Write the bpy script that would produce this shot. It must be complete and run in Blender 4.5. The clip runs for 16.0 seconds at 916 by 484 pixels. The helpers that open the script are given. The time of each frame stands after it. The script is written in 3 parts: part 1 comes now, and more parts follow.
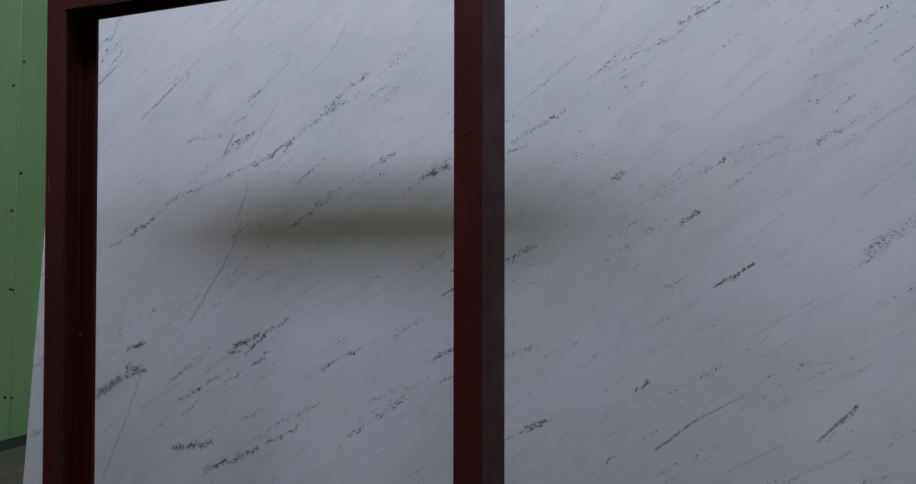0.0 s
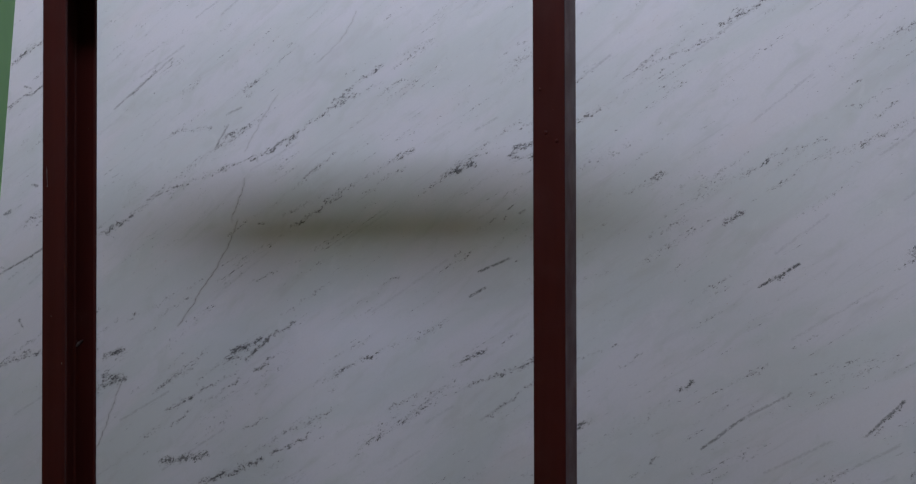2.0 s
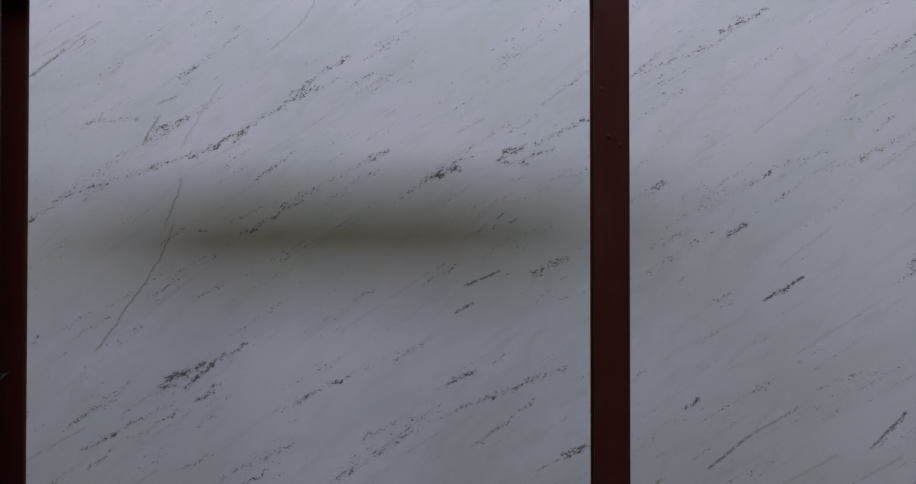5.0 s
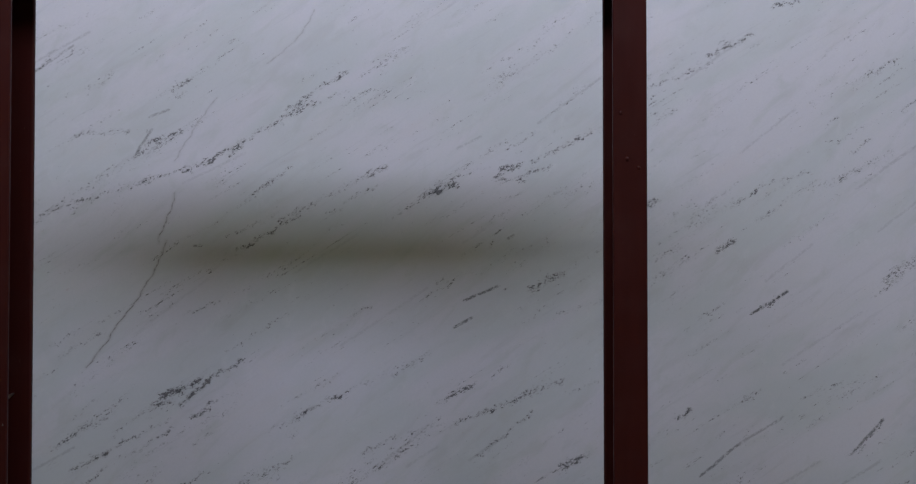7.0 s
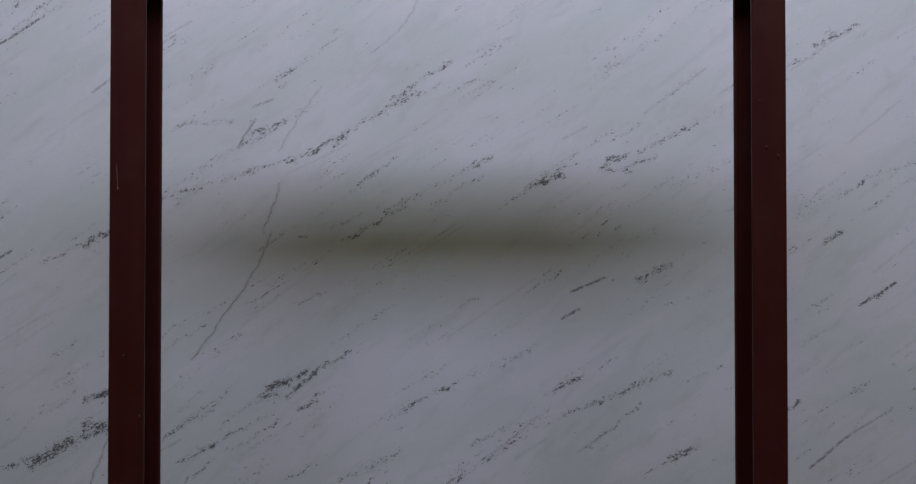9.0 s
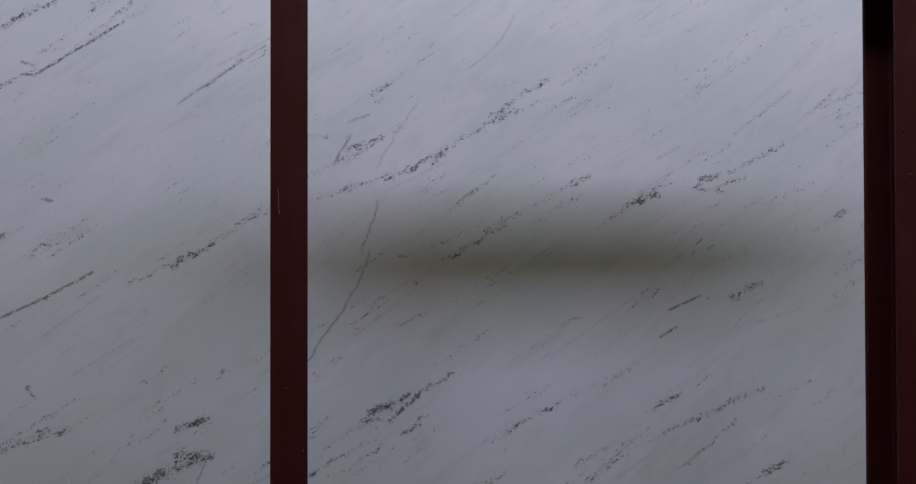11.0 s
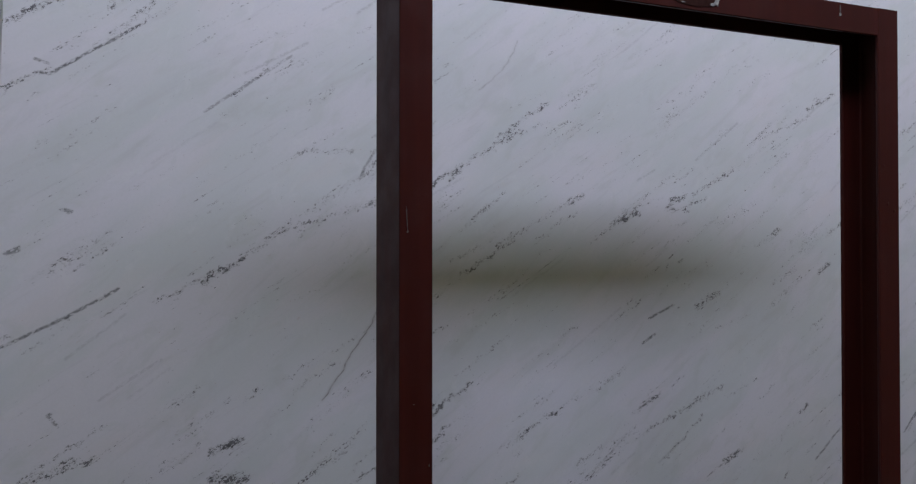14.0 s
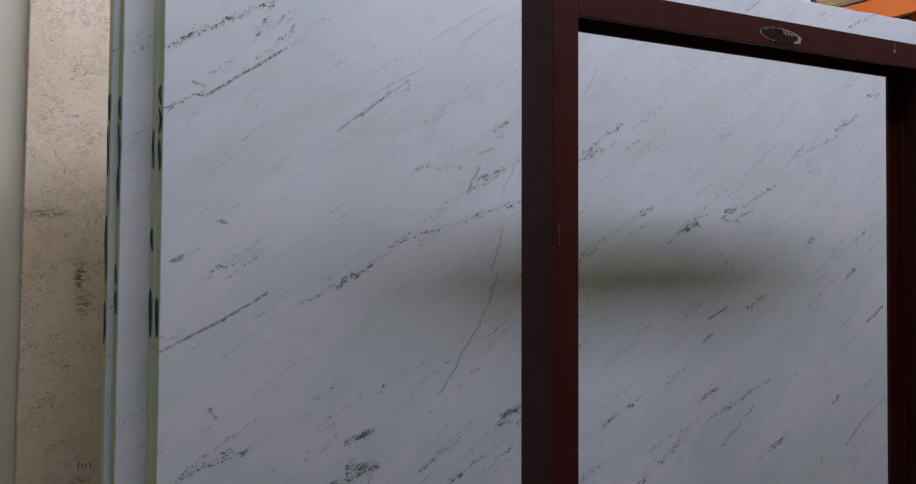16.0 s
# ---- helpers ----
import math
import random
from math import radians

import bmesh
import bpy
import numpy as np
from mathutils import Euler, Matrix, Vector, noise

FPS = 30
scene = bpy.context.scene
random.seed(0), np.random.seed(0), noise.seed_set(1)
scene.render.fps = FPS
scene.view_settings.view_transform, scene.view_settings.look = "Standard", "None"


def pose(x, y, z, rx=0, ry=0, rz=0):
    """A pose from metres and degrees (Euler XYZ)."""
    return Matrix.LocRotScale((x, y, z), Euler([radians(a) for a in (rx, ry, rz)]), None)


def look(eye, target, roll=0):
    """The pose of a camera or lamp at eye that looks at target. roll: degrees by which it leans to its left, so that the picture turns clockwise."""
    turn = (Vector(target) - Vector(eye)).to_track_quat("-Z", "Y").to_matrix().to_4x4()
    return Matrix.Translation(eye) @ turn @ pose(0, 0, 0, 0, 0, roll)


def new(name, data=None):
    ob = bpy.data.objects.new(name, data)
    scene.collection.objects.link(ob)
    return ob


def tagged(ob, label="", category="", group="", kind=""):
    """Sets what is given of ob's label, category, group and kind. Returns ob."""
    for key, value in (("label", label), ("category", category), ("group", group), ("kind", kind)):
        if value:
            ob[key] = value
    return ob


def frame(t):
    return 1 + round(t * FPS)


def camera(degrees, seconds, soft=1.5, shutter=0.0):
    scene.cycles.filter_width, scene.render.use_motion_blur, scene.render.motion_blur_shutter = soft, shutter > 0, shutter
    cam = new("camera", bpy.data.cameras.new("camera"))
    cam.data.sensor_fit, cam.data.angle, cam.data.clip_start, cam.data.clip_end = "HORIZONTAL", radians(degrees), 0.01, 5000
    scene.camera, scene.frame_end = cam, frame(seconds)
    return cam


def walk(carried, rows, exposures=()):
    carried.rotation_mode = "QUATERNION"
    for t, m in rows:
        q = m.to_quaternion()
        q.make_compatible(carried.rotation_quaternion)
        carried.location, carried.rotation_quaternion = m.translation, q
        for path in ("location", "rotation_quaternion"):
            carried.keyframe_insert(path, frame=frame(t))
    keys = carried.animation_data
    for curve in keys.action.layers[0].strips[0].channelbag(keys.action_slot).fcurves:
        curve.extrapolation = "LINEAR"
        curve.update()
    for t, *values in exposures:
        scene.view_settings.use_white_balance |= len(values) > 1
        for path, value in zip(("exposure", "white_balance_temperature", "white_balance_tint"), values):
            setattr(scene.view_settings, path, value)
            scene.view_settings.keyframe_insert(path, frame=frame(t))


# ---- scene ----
import itertools

# the camera glides from right to left past the frame, about a metre in front of it
cam = camera(50.5, 16.0, soft=1.25)
PATH = [                                                     # time, eye, target, roll
    (0, (1.298, -1.099, 1.359), (0.4, 0.688, 1.401), 0.1),
    (0.5, (1.238, -1.115, 1.362), (0.421, 0.71, 1.408), 0.2),
    (1, (1.173, -1.126, 1.351), (0.416, 0.724, 1.4), 0.2),
    (1.5, (1.093, -1.149, 1.358), (0.405, 0.728, 1.404), 0.1),
    (2, (1.02, -1.167, 1.375), (0.403, 0.736, 1.397), -0.1),
    (2.5, (0.944, -1.186, 1.371), (0.419, 0.744, 1.404), 0.0),
    (3, (0.873, -1.176, 1.383), (0.422, 0.772, 1.403), -0.0),
    (3.5, (0.788, -1.147, 1.383), (0.42, 0.818, 1.412), -0.0),
    (4, (0.746, -1.104, 1.383), (0.454, 0.874, 1.416), -0.0),
    (6.5, (0.55, -1.107, 1.396), (0.576, 0.893, 1.434), 0.0),
    (7, (0.534, -1.128, 1.402), (0.576, 0.872, 1.443), 0.0),
    (7.5, (0.514, -1.135, 1.402), (0.554, 0.865, 1.442), 0.0),
    (8, (0.4846, -1.136, 1.395), (0.5228, 0.8635, 1.4365), -0.05),
    (8.5, (0.42, -1.12, 1.382), (0.466, 0.879, 1.427), 0.0),
    (9, (0.369, -1.115, 1.393), (0.42, 0.884, 1.428), -0.0),
    (9.5, (0.276, -1.093, 1.374), (0.369, 0.904, 1.422), 0.1),
    (10, (0.196, -1.063, 1.395), (0.337, 0.932, 1.43), 0.1),
    (12.5, (-0.203, -1.082, 1.433), (0.429, 0.815, 1.473), -0.1),
    (13, (-0.281, -1.04, 1.427), (0.443, 0.824, 1.463), 0.1),
    (13.5, (-0.354, -1.009, 1.439), (0.449, 0.822, 1.467), 0.0),
    (14, (-0.405, -0.984, 1.445), (0.466, 0.816, 1.477), 0.0),
    (14.5, (-0.476, -0.977, 1.446), (0.443, 0.799, 1.48), 0.0),
    (15, (-0.568, -0.978, 1.451), (0.376, 0.786, 1.486), 0.0),
    (15.5, (-0.641, -0.99, 1.46), (0.318, 0.766, 1.488), 0.0),
    (16, (-0.706, -0.984, 1.455), (0.296, 0.747, 1.488), 0.1),
]
walk(cam, [(t, look(eye, target, roll)) for t, eye, target, roll in PATH], exposures=[(0.0, -0.17, 6330, 8), (1.5, -0.17, 6380, 9), (3.0, -0.18, 6500, 10), (16.0, -0.20, 6500, 10)])

# ---- world and light: hazy daylight, and an added lamp, unseen, high in front ----
world = bpy.data.worlds.new("hazy_sky")
scene.world = world
world.use_nodes = True
wn, wl = world.node_tree.nodes, world.node_tree.links
wn.clear()
sky = wn.new("ShaderNodeTexSky")
sky.sky_type = "NISHITA"
sky.sun_disc = False
sky.sun_elevation = radians(15)
sky.sun_rotation = radians(180)
sky.air_density = 0.6
sky.dust_density = 7.0
sky.ozone_density = 0.6
bg = wn.new("ShaderNodeBackground")
bg.inputs["Strength"].default_value = 0.192
wo = wn.new("ShaderNodeOutputWorld")
wl.new(sky.outputs[0], bg.inputs[0])
wl.new(bg.outputs[0], wo.inputs[0])

LOW_ROOF, HIGH_ROOF = 3.07, 4.00
# area lamp for an unseen high source, placed by the top bar's shadow
LIGHT_X, LIGHT_Y, LIGHT_W = 0.52, -1.33, 3.2
light_data = bpy.data.lights.new("unseen_front_light", "AREA")
light_data.shape = "RECTANGLE"
light_data.size, light_data.size_y = LIGHT_W, 0.80
light_data.energy = 96.0
light_data.color = (0.735, 0.80, 1.03)
unseen_front_light = new("unseen_front_light", light_data)
unseen_front_light.matrix_world = pose(LIGHT_X, LIGHT_Y, 3.58, 90, 0, 0)


# ---- materials ----
class Nodes:
    """A small helper round one node material."""

    def __init__(self, name, rough=0.5, metal=0.0, spec=0.5):
        self.mat = bpy.data.materials.new(name)
        self.mat.use_nodes = True
        self.n, self.l = self.mat.node_tree.nodes, self.mat.node_tree.links
        self.bsdf = self.n["Principled BSDF"]
        self.bsdf.inputs["Roughness"].default_value = rough
        self.bsdf.inputs["Metallic"].default_value = metal
        self.bsdf.inputs["Specular IOR Level"].default_value = spec
        self.coord = self.n.new("ShaderNodeTexCoord").outputs["Object"]

    def put(self, socket, value):
        if hasattr(value, "is_linked"):
            self.l.new(value, socket)
        else:
            socket.default_value = value

    def mapped(self, scale=(1, 1, 1), turn=(0, 0, 0), shift=None, source=None):
        m = self.n.new("ShaderNodeMapping")
        r = self.n.new("ShaderNodeVectorRotate")
        r.rotation_type = "EULER_XYZ"
        r.inputs["Rotation"].default_value = [radians(a) for a in turn]
        self.l.new(source or self.coord, r.inputs["Vector"])
        self.l.new(r.outputs[0], m.inputs["Vector"])
        m.inputs["Scale"].default_value = scale
        if shift is not None:
            self.put(m.inputs["Location"], shift)
        return m.outputs[0]

    def noise(self, vector, scale, detail=4.0, rough=0.55, distortion=0.0):
        t = self.n.new("ShaderNodeTexNoise")
        self.l.new(vector, t.inputs["Vector"])
        t.inputs["Scale"].default_value = scale
        t.inputs["Detail"].default_value = detail
        t.inputs["Roughness"].default_value = rough
        t.inputs["Distortion"].default_value = distortion
        return t.outputs[0]

    def grains(self, vector, scale):
        """A random value for each grain of a crystalline stone, and the distance from the grain's heart."""
        t = self.n.new("ShaderNodeTexVoronoi")
        self.l.new(vector, t.inputs["Vector"])
        t.inputs["Scale"].default_value = scale
        split = self.n.new("ShaderNodeSeparateColor")
        self.l.new(t.outputs["Color"], split.inputs[0])
        return split.outputs[0], t.outputs["Distance"]

    def math(self, op, a, b=0.0):
        m = self.n.new("ShaderNodeMath")
        m.operation = op
        self.put(m.inputs[0], a)
        self.put(m.inputs[1], b)
        return m.outputs[0]

    def step(self, value, lo, hi, out_lo=0.0, out_hi=1.0):
        m = self.n.new("ShaderNodeMapRange")
        m.interpolation_type = "SMOOTHSTEP"
        self.put(m.inputs["Value"], value)
        for key, v in (("From Min", lo), ("From Max", hi), ("To Min", out_lo), ("To Max", out_hi)):
            m.inputs[key].default_value = v
        return m.outputs[0]

    def mix(self, fac, a, b, blend="MIX"):
        m = self.n.new("ShaderNodeMix")
        m.data_type, m.blend_type = "RGBA", blend
        self.put(m.inputs[0], fac)
        self.put(m.inputs[6], (*a, 1) if isinstance(a, tuple) else a)
        self.put(m.inputs[7], (*b, 1) if isinstance(b, tuple) else b)
        return m.outputs[2]

    def attr(self, name):
        t = self.n.new("ShaderNodeAttribute")
        t.attribute_name = name
        return t.outputs["Fac"]

    def bump(self, height, strength, distance):
        b = self.n.new("ShaderNodeBump")
        b.inputs["Strength"].default_value = strength
        b.inputs["Distance"].default_value = distance
        self.l.new(height, b.inputs["Height"])
        self.l.new(b.outputs[0], self.bsdf.inputs["Normal"])

    def done(self, colour, rough=None):
        self.put(self.bsdf.inputs["Base Color"], (*colour, 1) if isinstance(colour, tuple) else colour)
        if rough is not None:
            self.put(self.bsdf.inputs["Roughness"], rough)
        return self.mat


def marble_material():
    k = Nodes("honed_marble", rough=0.33, spec=0.5)
    slant = 33
    long = k.mapped((1.0, 1.0, 3.2), (0, slant, 0))          # stretched along the bedding
    lean = k.mapped((1.0, 1.0, 2.2), (0, slant - 4, 0))
    cloud = k.noise(long, 3.2, 4, 0.5, 0.6)
    wisp = k.noise(k.mapped((1.0, 1.0, 6.0), (0, slant + 3, 0)), 7.0, 5, 0.6, 0.8)
    grain = k.noise(k.coord, 260, 2, 0.6)
    colour = k.mix(k.step(cloud, 0.38, 0.62), (0.605, 0.622, 0.636), (0.668, 0.650, 0.694))
    colour = k.mix(k.step(wisp, 0.52, 0.75, 0, 0.55), colour, (0.55, 0.545, 0.56))
    colour = k.mix(k.step(k.noise(long, 5.0, 3), 0.55, 0.75, 0, 0.35), colour, (0.66, 0.61, 0.62))
    colour = k.mix(k.step(k.noise(k.mapped((1, 1, 2.6), (0, slant + 6, 0), (1, 4, 2)), 12.0, 4, 0.6, 0.8), 0.50, 0.72, 0, 0.55), colour, (0.555, 0.57, 0.565))
    colour = k.mix(k.step(k.noise(k.mapped((1, 1, 1.6), (0, slant + 20, 0), (5, 1, 2)), 24.0, 4, 0.65, 0.6), 0.54, 0.74, 0, 0.32), colour, (0.72, 0.715, 0.74))
    colour = k.mix(k.step(grain, 0.35, 0.7, 0, 0.12), colour, (0.52, 0.53, 0.55))
    # flecked dark veins
    band = k.attr("vein")
    streak = k.step(k.noise(k.mapped((1.0, 1.0, 8.0), (0, slant, 0)), 4.6, 5, 0.6, 0.5), 0.50, 0.78, 0, 0.66)
    thread = k.step(k.noise(k.mapped((1.0, 1.0, 24.0), (0, slant - 1, 0)), 6.5, 6, 0.62, 0.2), 0.56, 0.68, 0, 0.55)
    streak = k.math("ADD", streak, k.math("MULTIPLY", thread, k.step(k.noise(long, 9.0, 3, 0.6), 0.42, 0.60)))
    env = k.math("ADD", band, streak)
    fleck = k.noise(lean, 190, 3, 0.6, 0.4)
    fine = k.noise(lean, 470, 2, 0.6)
    patchy = k.noise(lean, 48, 2, 0.5)
    coarse, _ = k.grains(k.mapped((0.75, 1.0, 1.15), (0, slant, 0)), 390)
    small, _ = k.grains(k.mapped((0.8, 1.0, 1.1), (0, slant, 0)), 760)
    tone = k.math("ADD", k.math("MULTIPLY", coarse, 0.33), k.math("MULTIPLY", small, 0.21))
    tone = k.math("ADD", tone, k.math("MULTIPLY", k.step(fleck, 0.22, 0.78), 0.30))
    tone = k.math("ADD", tone, k.math("MULTIPLY", k.step(patchy, 0.25, 0.75), 0.16))
    lift = k.math("ADD", tone, k.math("MULTIPLY", env, 0.40))
    dark = k.step(lift, 0.875, 0.945)
    grey = k.step(lift, 0.70, 0.88, 0, 0.62)
    haze = k.math("MULTIPLY", k.step(env, 0.05, 1.1, 0, 0.20), k.step(fleck, 0.25, 0.6))
    colour = k.mix(haze, colour, (0.40, 0.40, 0.42))
    colour = k.mix(k.math("MULTIPLY", grey, k.step(env, 0.02, 0.45)), colour, (0.33, 0.32, 0.33))
    colour = k.mix(k.math("MULTIPLY", dark, 0.86), colour, k.mix(k.step(k.noise(k.coord, 90, 2), 0.3, 0.7), (0.036, 0.033, 0.038), (0.13, 0.122, 0.128)))
    # pencil-thin dark lines along the bedding
    thin = k.math("ADD", k.attr("hair_distance"), k.math("MULTIPLY", k.noise(lean, 230, 3), 0.0030))
    pen = k.math("MULTIPLY", k.step(thin, 0.0021, 0.0045, 1, 0), k.attr("hair"))
    pen = k.math("MULTIPLY", pen, k.step(k.noise(lean, 70, 2), 0.30, 0.50, 0.55, 1))
    pen = k.math("MULTIPLY", pen, k.step(coarse, 0.18, 0.42, 0.25, 1))
    colour = k.mix(k.math("MULTIPLY", pen, 0.9), colour, (0.10, 0.095, 0.10))
    # lone specks, dark or rusty
    lone, lone_far = k.grains(lean, 105)
    speck = k.math("MULTIPLY", k.step(lone, 0.955, 0.965), k.step(k.math("ADD", lone_far, k.math("MULTIPLY", fine, 0.16)), 0.15, 0.21, 1, 0))
    colour = k.mix(k.math("MULTIPLY", speck, 0.5), colour, k.mix(k.step(patchy, 0.45, 0.55), (0.16, 0.15, 0.16), (0.40, 0.24, 0.20)))
    faint = k.step(k.noise(k.mapped((1.0, 1.0, 26.0), (0, slant - 1, 0)), 6.0, 6, 0.62, 0.2), 0.60, 0.70, 0, 0.20)
    colour = k.mix(faint, colour, (0.44, 0.435, 0.455))
    rust = k.step(k.noise(k.mapped((1.0, 1.0, 3.0), (0, slant, 0), (3, 1, 2)), 60, 3), 0.70, 0.76, 0, 0.35)
    colour = k.mix(rust, colour, (0.50, 0.36, 0.34))
    # hairline crack
    gap = k.math("ADD", k.attr("crack_distance"), k.math("MULTIPLY", k.noise(k.coord, 260, 3), 0.0014))
    line = k.math("MULTIPLY", k.step(gap, 0.0008, 0.0024, 1, 0), k.attr("crack"))
    soft = k.math("MULTIPLY", k.step(gap, 0.001, 0.006, 0.25, 0), k.attr("crack"))
    colour = k.mix(soft, colour, (0.42, 0.40, 0.40))
    colour = k.mix(k.math("MULTIPLY", line, 0.75), colour, (0.17, 0.155, 0.15))
    k.bump(k.math("SUBTRACT", k.math("MULTIPLY", grain, 0.3), line), 0.12, 0.001)
    return k.done(colour, k.step(cloud, 0.3, 0.7, 0.30, 0.38))


def sawn_edge_material():
    k = Nodes("resin_coated_edge", rough=0.4)
    drip = k.noise(k.mapped((60, 60, 4)), 1.0, 4)
    speck = k.noise(k.coord, 160, 3)
    colour = k.mix(k.step(drip, 0.35, 0.65), (0.66, 0.67, 0.33), (0.74, 0.74, 0.43))
    colour = k.mix(k.step(k.noise(k.mapped((1, 1, 0.6)), 9, 3), 0.45, 0.7, 0, 0.6), colour, (0.76, 0.78, 0.58))
    colour = k.mix(k.step(speck, 0.66, 0.72, 0, 0.6), colour, (0.12, 0.12, 0.09))
    k.bump(drip, 0.25, 0.002)
    return k.done(colour)


def paint_material():
    k = Nodes("oxide_red_paint", rough=0.48, spec=0.19)
    run = k.noise(k.mapped((14, 14, 1.2)), 3.0, 4)
    speck = k.noise(k.coord, 210, 3, 0.6)
    dust = k.noise(k.coord, 22, 5, 0.6)
    colour = k.mix(k.step(run, 0.3, 0.7), (0.047, 0.0080, 0.0060), (0.060, 0.0102, 0.0078))
    colour = k.mix(k.step(dust, 0.5, 0.8, 0, 0.16), colour, (0.09, 0.04, 0.032))
    colour = k.mix(k.step(speck, 0.735, 0.76, 0, 0.5), colour, (0.25, 0.20, 0.18))
    k.bump(k.math("ADD", k.noise(k.coord, 480, 2), k.math("MULTIPLY", dust, 1.5)), 0.16, 0.0006)
    return k.done(colour, k.step(dust, 0.3, 0.7, 0.42, 0.56))


def limestone_material():
    k = Nodes("beige_limestone", rough=0.45)
    warm = k.noise(k.coord, 6, 5, 0.6, 0.5)
    blotch = k.noise(k.mapped((1, 1, 1.5), (0, -12, 0)), 46, 6, 0.68, 1.6)
    curl = k.noise(k.mapped((1, 1, 1.4), (0, 20, 0), (2, 0, 5)), 44, 4, 0.6, 1.6)
    pit = k.noise(k.mapped((1, 1, 1.6)), 120, 4, 0.65)
    fine = k.noise(k.coord, 420, 3, 0.6)
    colour = k.mix(k.step(warm, 0.3, 0.7), (0.72, 0.565, 0.410), (0.78, 0.650, 0.500))
    colour = k.mix(k.step(blotch, 0.50, 0.70, 0, 0.7), colour, (0.80, 0.705, 0.58))
    colour = k.mix(k.step(blotch, 0.32, 0.46, 0.55, 0), colour, (0.54, 0.415, 0.30))
    ridge = k.math("ABSOLUTE", k.math("SUBTRACT", curl, 0.5))
    shell = k.math("MULTIPLY", k.step(ridge, 0.008, 0.036, 1, 0), k.step(k.noise(k.coord, 17, 3), 0.43, 0.56))
    colour = k.mix(k.math("MULTIPLY", shell, 0.72), colour, (0.44, 0.32, 0.22))
    colour = k.mix(k.step(fine, 0.5, 0.75, 0, 0.30), colour, (0.42, 0.34, 0.25))
    colour = k.mix(k.step(pit, 0.635, 0.70, 0, 0.75), colour, (0.15, 0.11, 0.08))
    chipped = k.attr("chipped")
    rough_part = k.math("MULTIPLY", chipped, k.step(k.noise(k.mapped((0.7, 1, 2.0)), 150, 4, 0.7), 0.42, 0.56))
    colour = k.mix(k.math("MULTIPLY", rough_part, 0.85), colour, (0.13, 0.085, 0.06))
    gap = k.math("ADD", k.attr("seam_distance"), k.math("MULTIPLY", k.noise(k.coord, 210, 3), 0.0022))
    colour = k.mix(k.math("MULTIPLY", k.step(gap, 0.0016, 0.0036, 0.75, 0), k.attr("seam")), colour, (0.42, 0.20, 0.10))
    k.bump(k.math("ADD", pit, k.math("MULTIPLY", rough_part, 1.2)), 0.3, -0.002)
    return k.done(colour)


def grey_stone_material():
    k = Nodes("pale_grey_stone", rough=0.22)
    colour = k.mix(k.step(k.noise(k.coord, 5, 4), 0.3, 0.7), (0.57, 0.520, 0.435), (0.63, 0.580, 0.49))
    colour = k.mix(k.step(k.noise(k.coord, 130, 3), 0.55, 0.75, 0, 0.25), colour, (0.33, 0.30, 0.26))
    return k.done(colour)


def green_metal_material():
    k = Nodes("green_painted_sheet", rough=0.42)
    fade = k.noise(k.mapped((1, 1, 0.5)), 1.6, 4)
    scuff = k.noise(k.mapped((1, 3, 1)), 14, 5, 0.65)
    colour = k.mix(k.step(fade, 0.3, 0.7), (0.30, 0.57, 0.215), (0.35, 0.63, 0.25))
    colour = k.mix(k.step(scuff, 0.62, 0.78, 0, 0.35), colour, (0.11, 0.30, 0.11))
    k.bump(scuff, 0.15, 0.002)
    return k.done(colour)


def concrete_material():
    k = Nodes("worn_concrete", rough=0.75)
    big = k.noise(k.coord, 0.8, 5, 0.6)
    mid = k.noise(k.coord, 7, 6, 0.65)
    grit = k.noise(k.coord, 120, 3)
    colour = k.mix(k.step(big, 0.3, 0.7), (0.170, 0.136, 0.090), (0.225, 0.185, 0.130))
    colour = k.mix(k.step(mid, 0.52, 0.75, 0, 0.6), colour, (0.075, 0.068, 0.059))
    colour = k.mix(k.step(grit, 0.55, 0.7, 0, 0.4), colour, (0.22, 0.21, 0.195))
    k.bump(k.math("ADD", mid, k.math("MULTIPLY", grit, 0.4)), 0.4, 0.006)
    return k.done(colour)


def plain_material(name, colour, other, rough=0.5, metal=0.0, scale=30.0, spec=0.5):
    k = Nodes(name, rough=rough, metal=metal, spec=spec)
    return k.done(k.mix(k.step(k.noise(k.coord, scale, 4), 0.35, 0.7), colour, other))


MARBLE = marble_material()
EDGE = sawn_edge_material()
PAINT = paint_material()
LIMESTONE = limestone_material()
GREY_STONE = grey_stone_material()
GREEN = green_metal_material()
CONCRETE = concrete_material()
RUBBER = plain_material("dark_footing", (0.03, 0.027, 0.024), (0.055, 0.048, 0.042), 0.8)
INK = plain_material("blue_green_marker", (0.006, 0.028, 0.075), (0.010, 0.055, 0.085), 0.5, scale=60, spec=0.15)
BARE = plain_material("bare_scratched_metal", (0.30, 0.29, 0.28), (0.50, 0.48, 0.46), 0.45, scale=300)
SCRATCH = plain_material("faint_scratch", (0.10, 0.075, 0.07), (0.17, 0.14, 0.13), 0.5, scale=200)
PENCIL = plain_material("pencil", (0.20, 0.145, 0.105), (0.27, 0.20, 0.15), 0.7, scale=200)
PRIMER = plain_material("grey_brown_primer", (0.032, 0.012, 0.010), (0.044, 0.018, 0.015), 0.7, scale=160, spec=0.05)
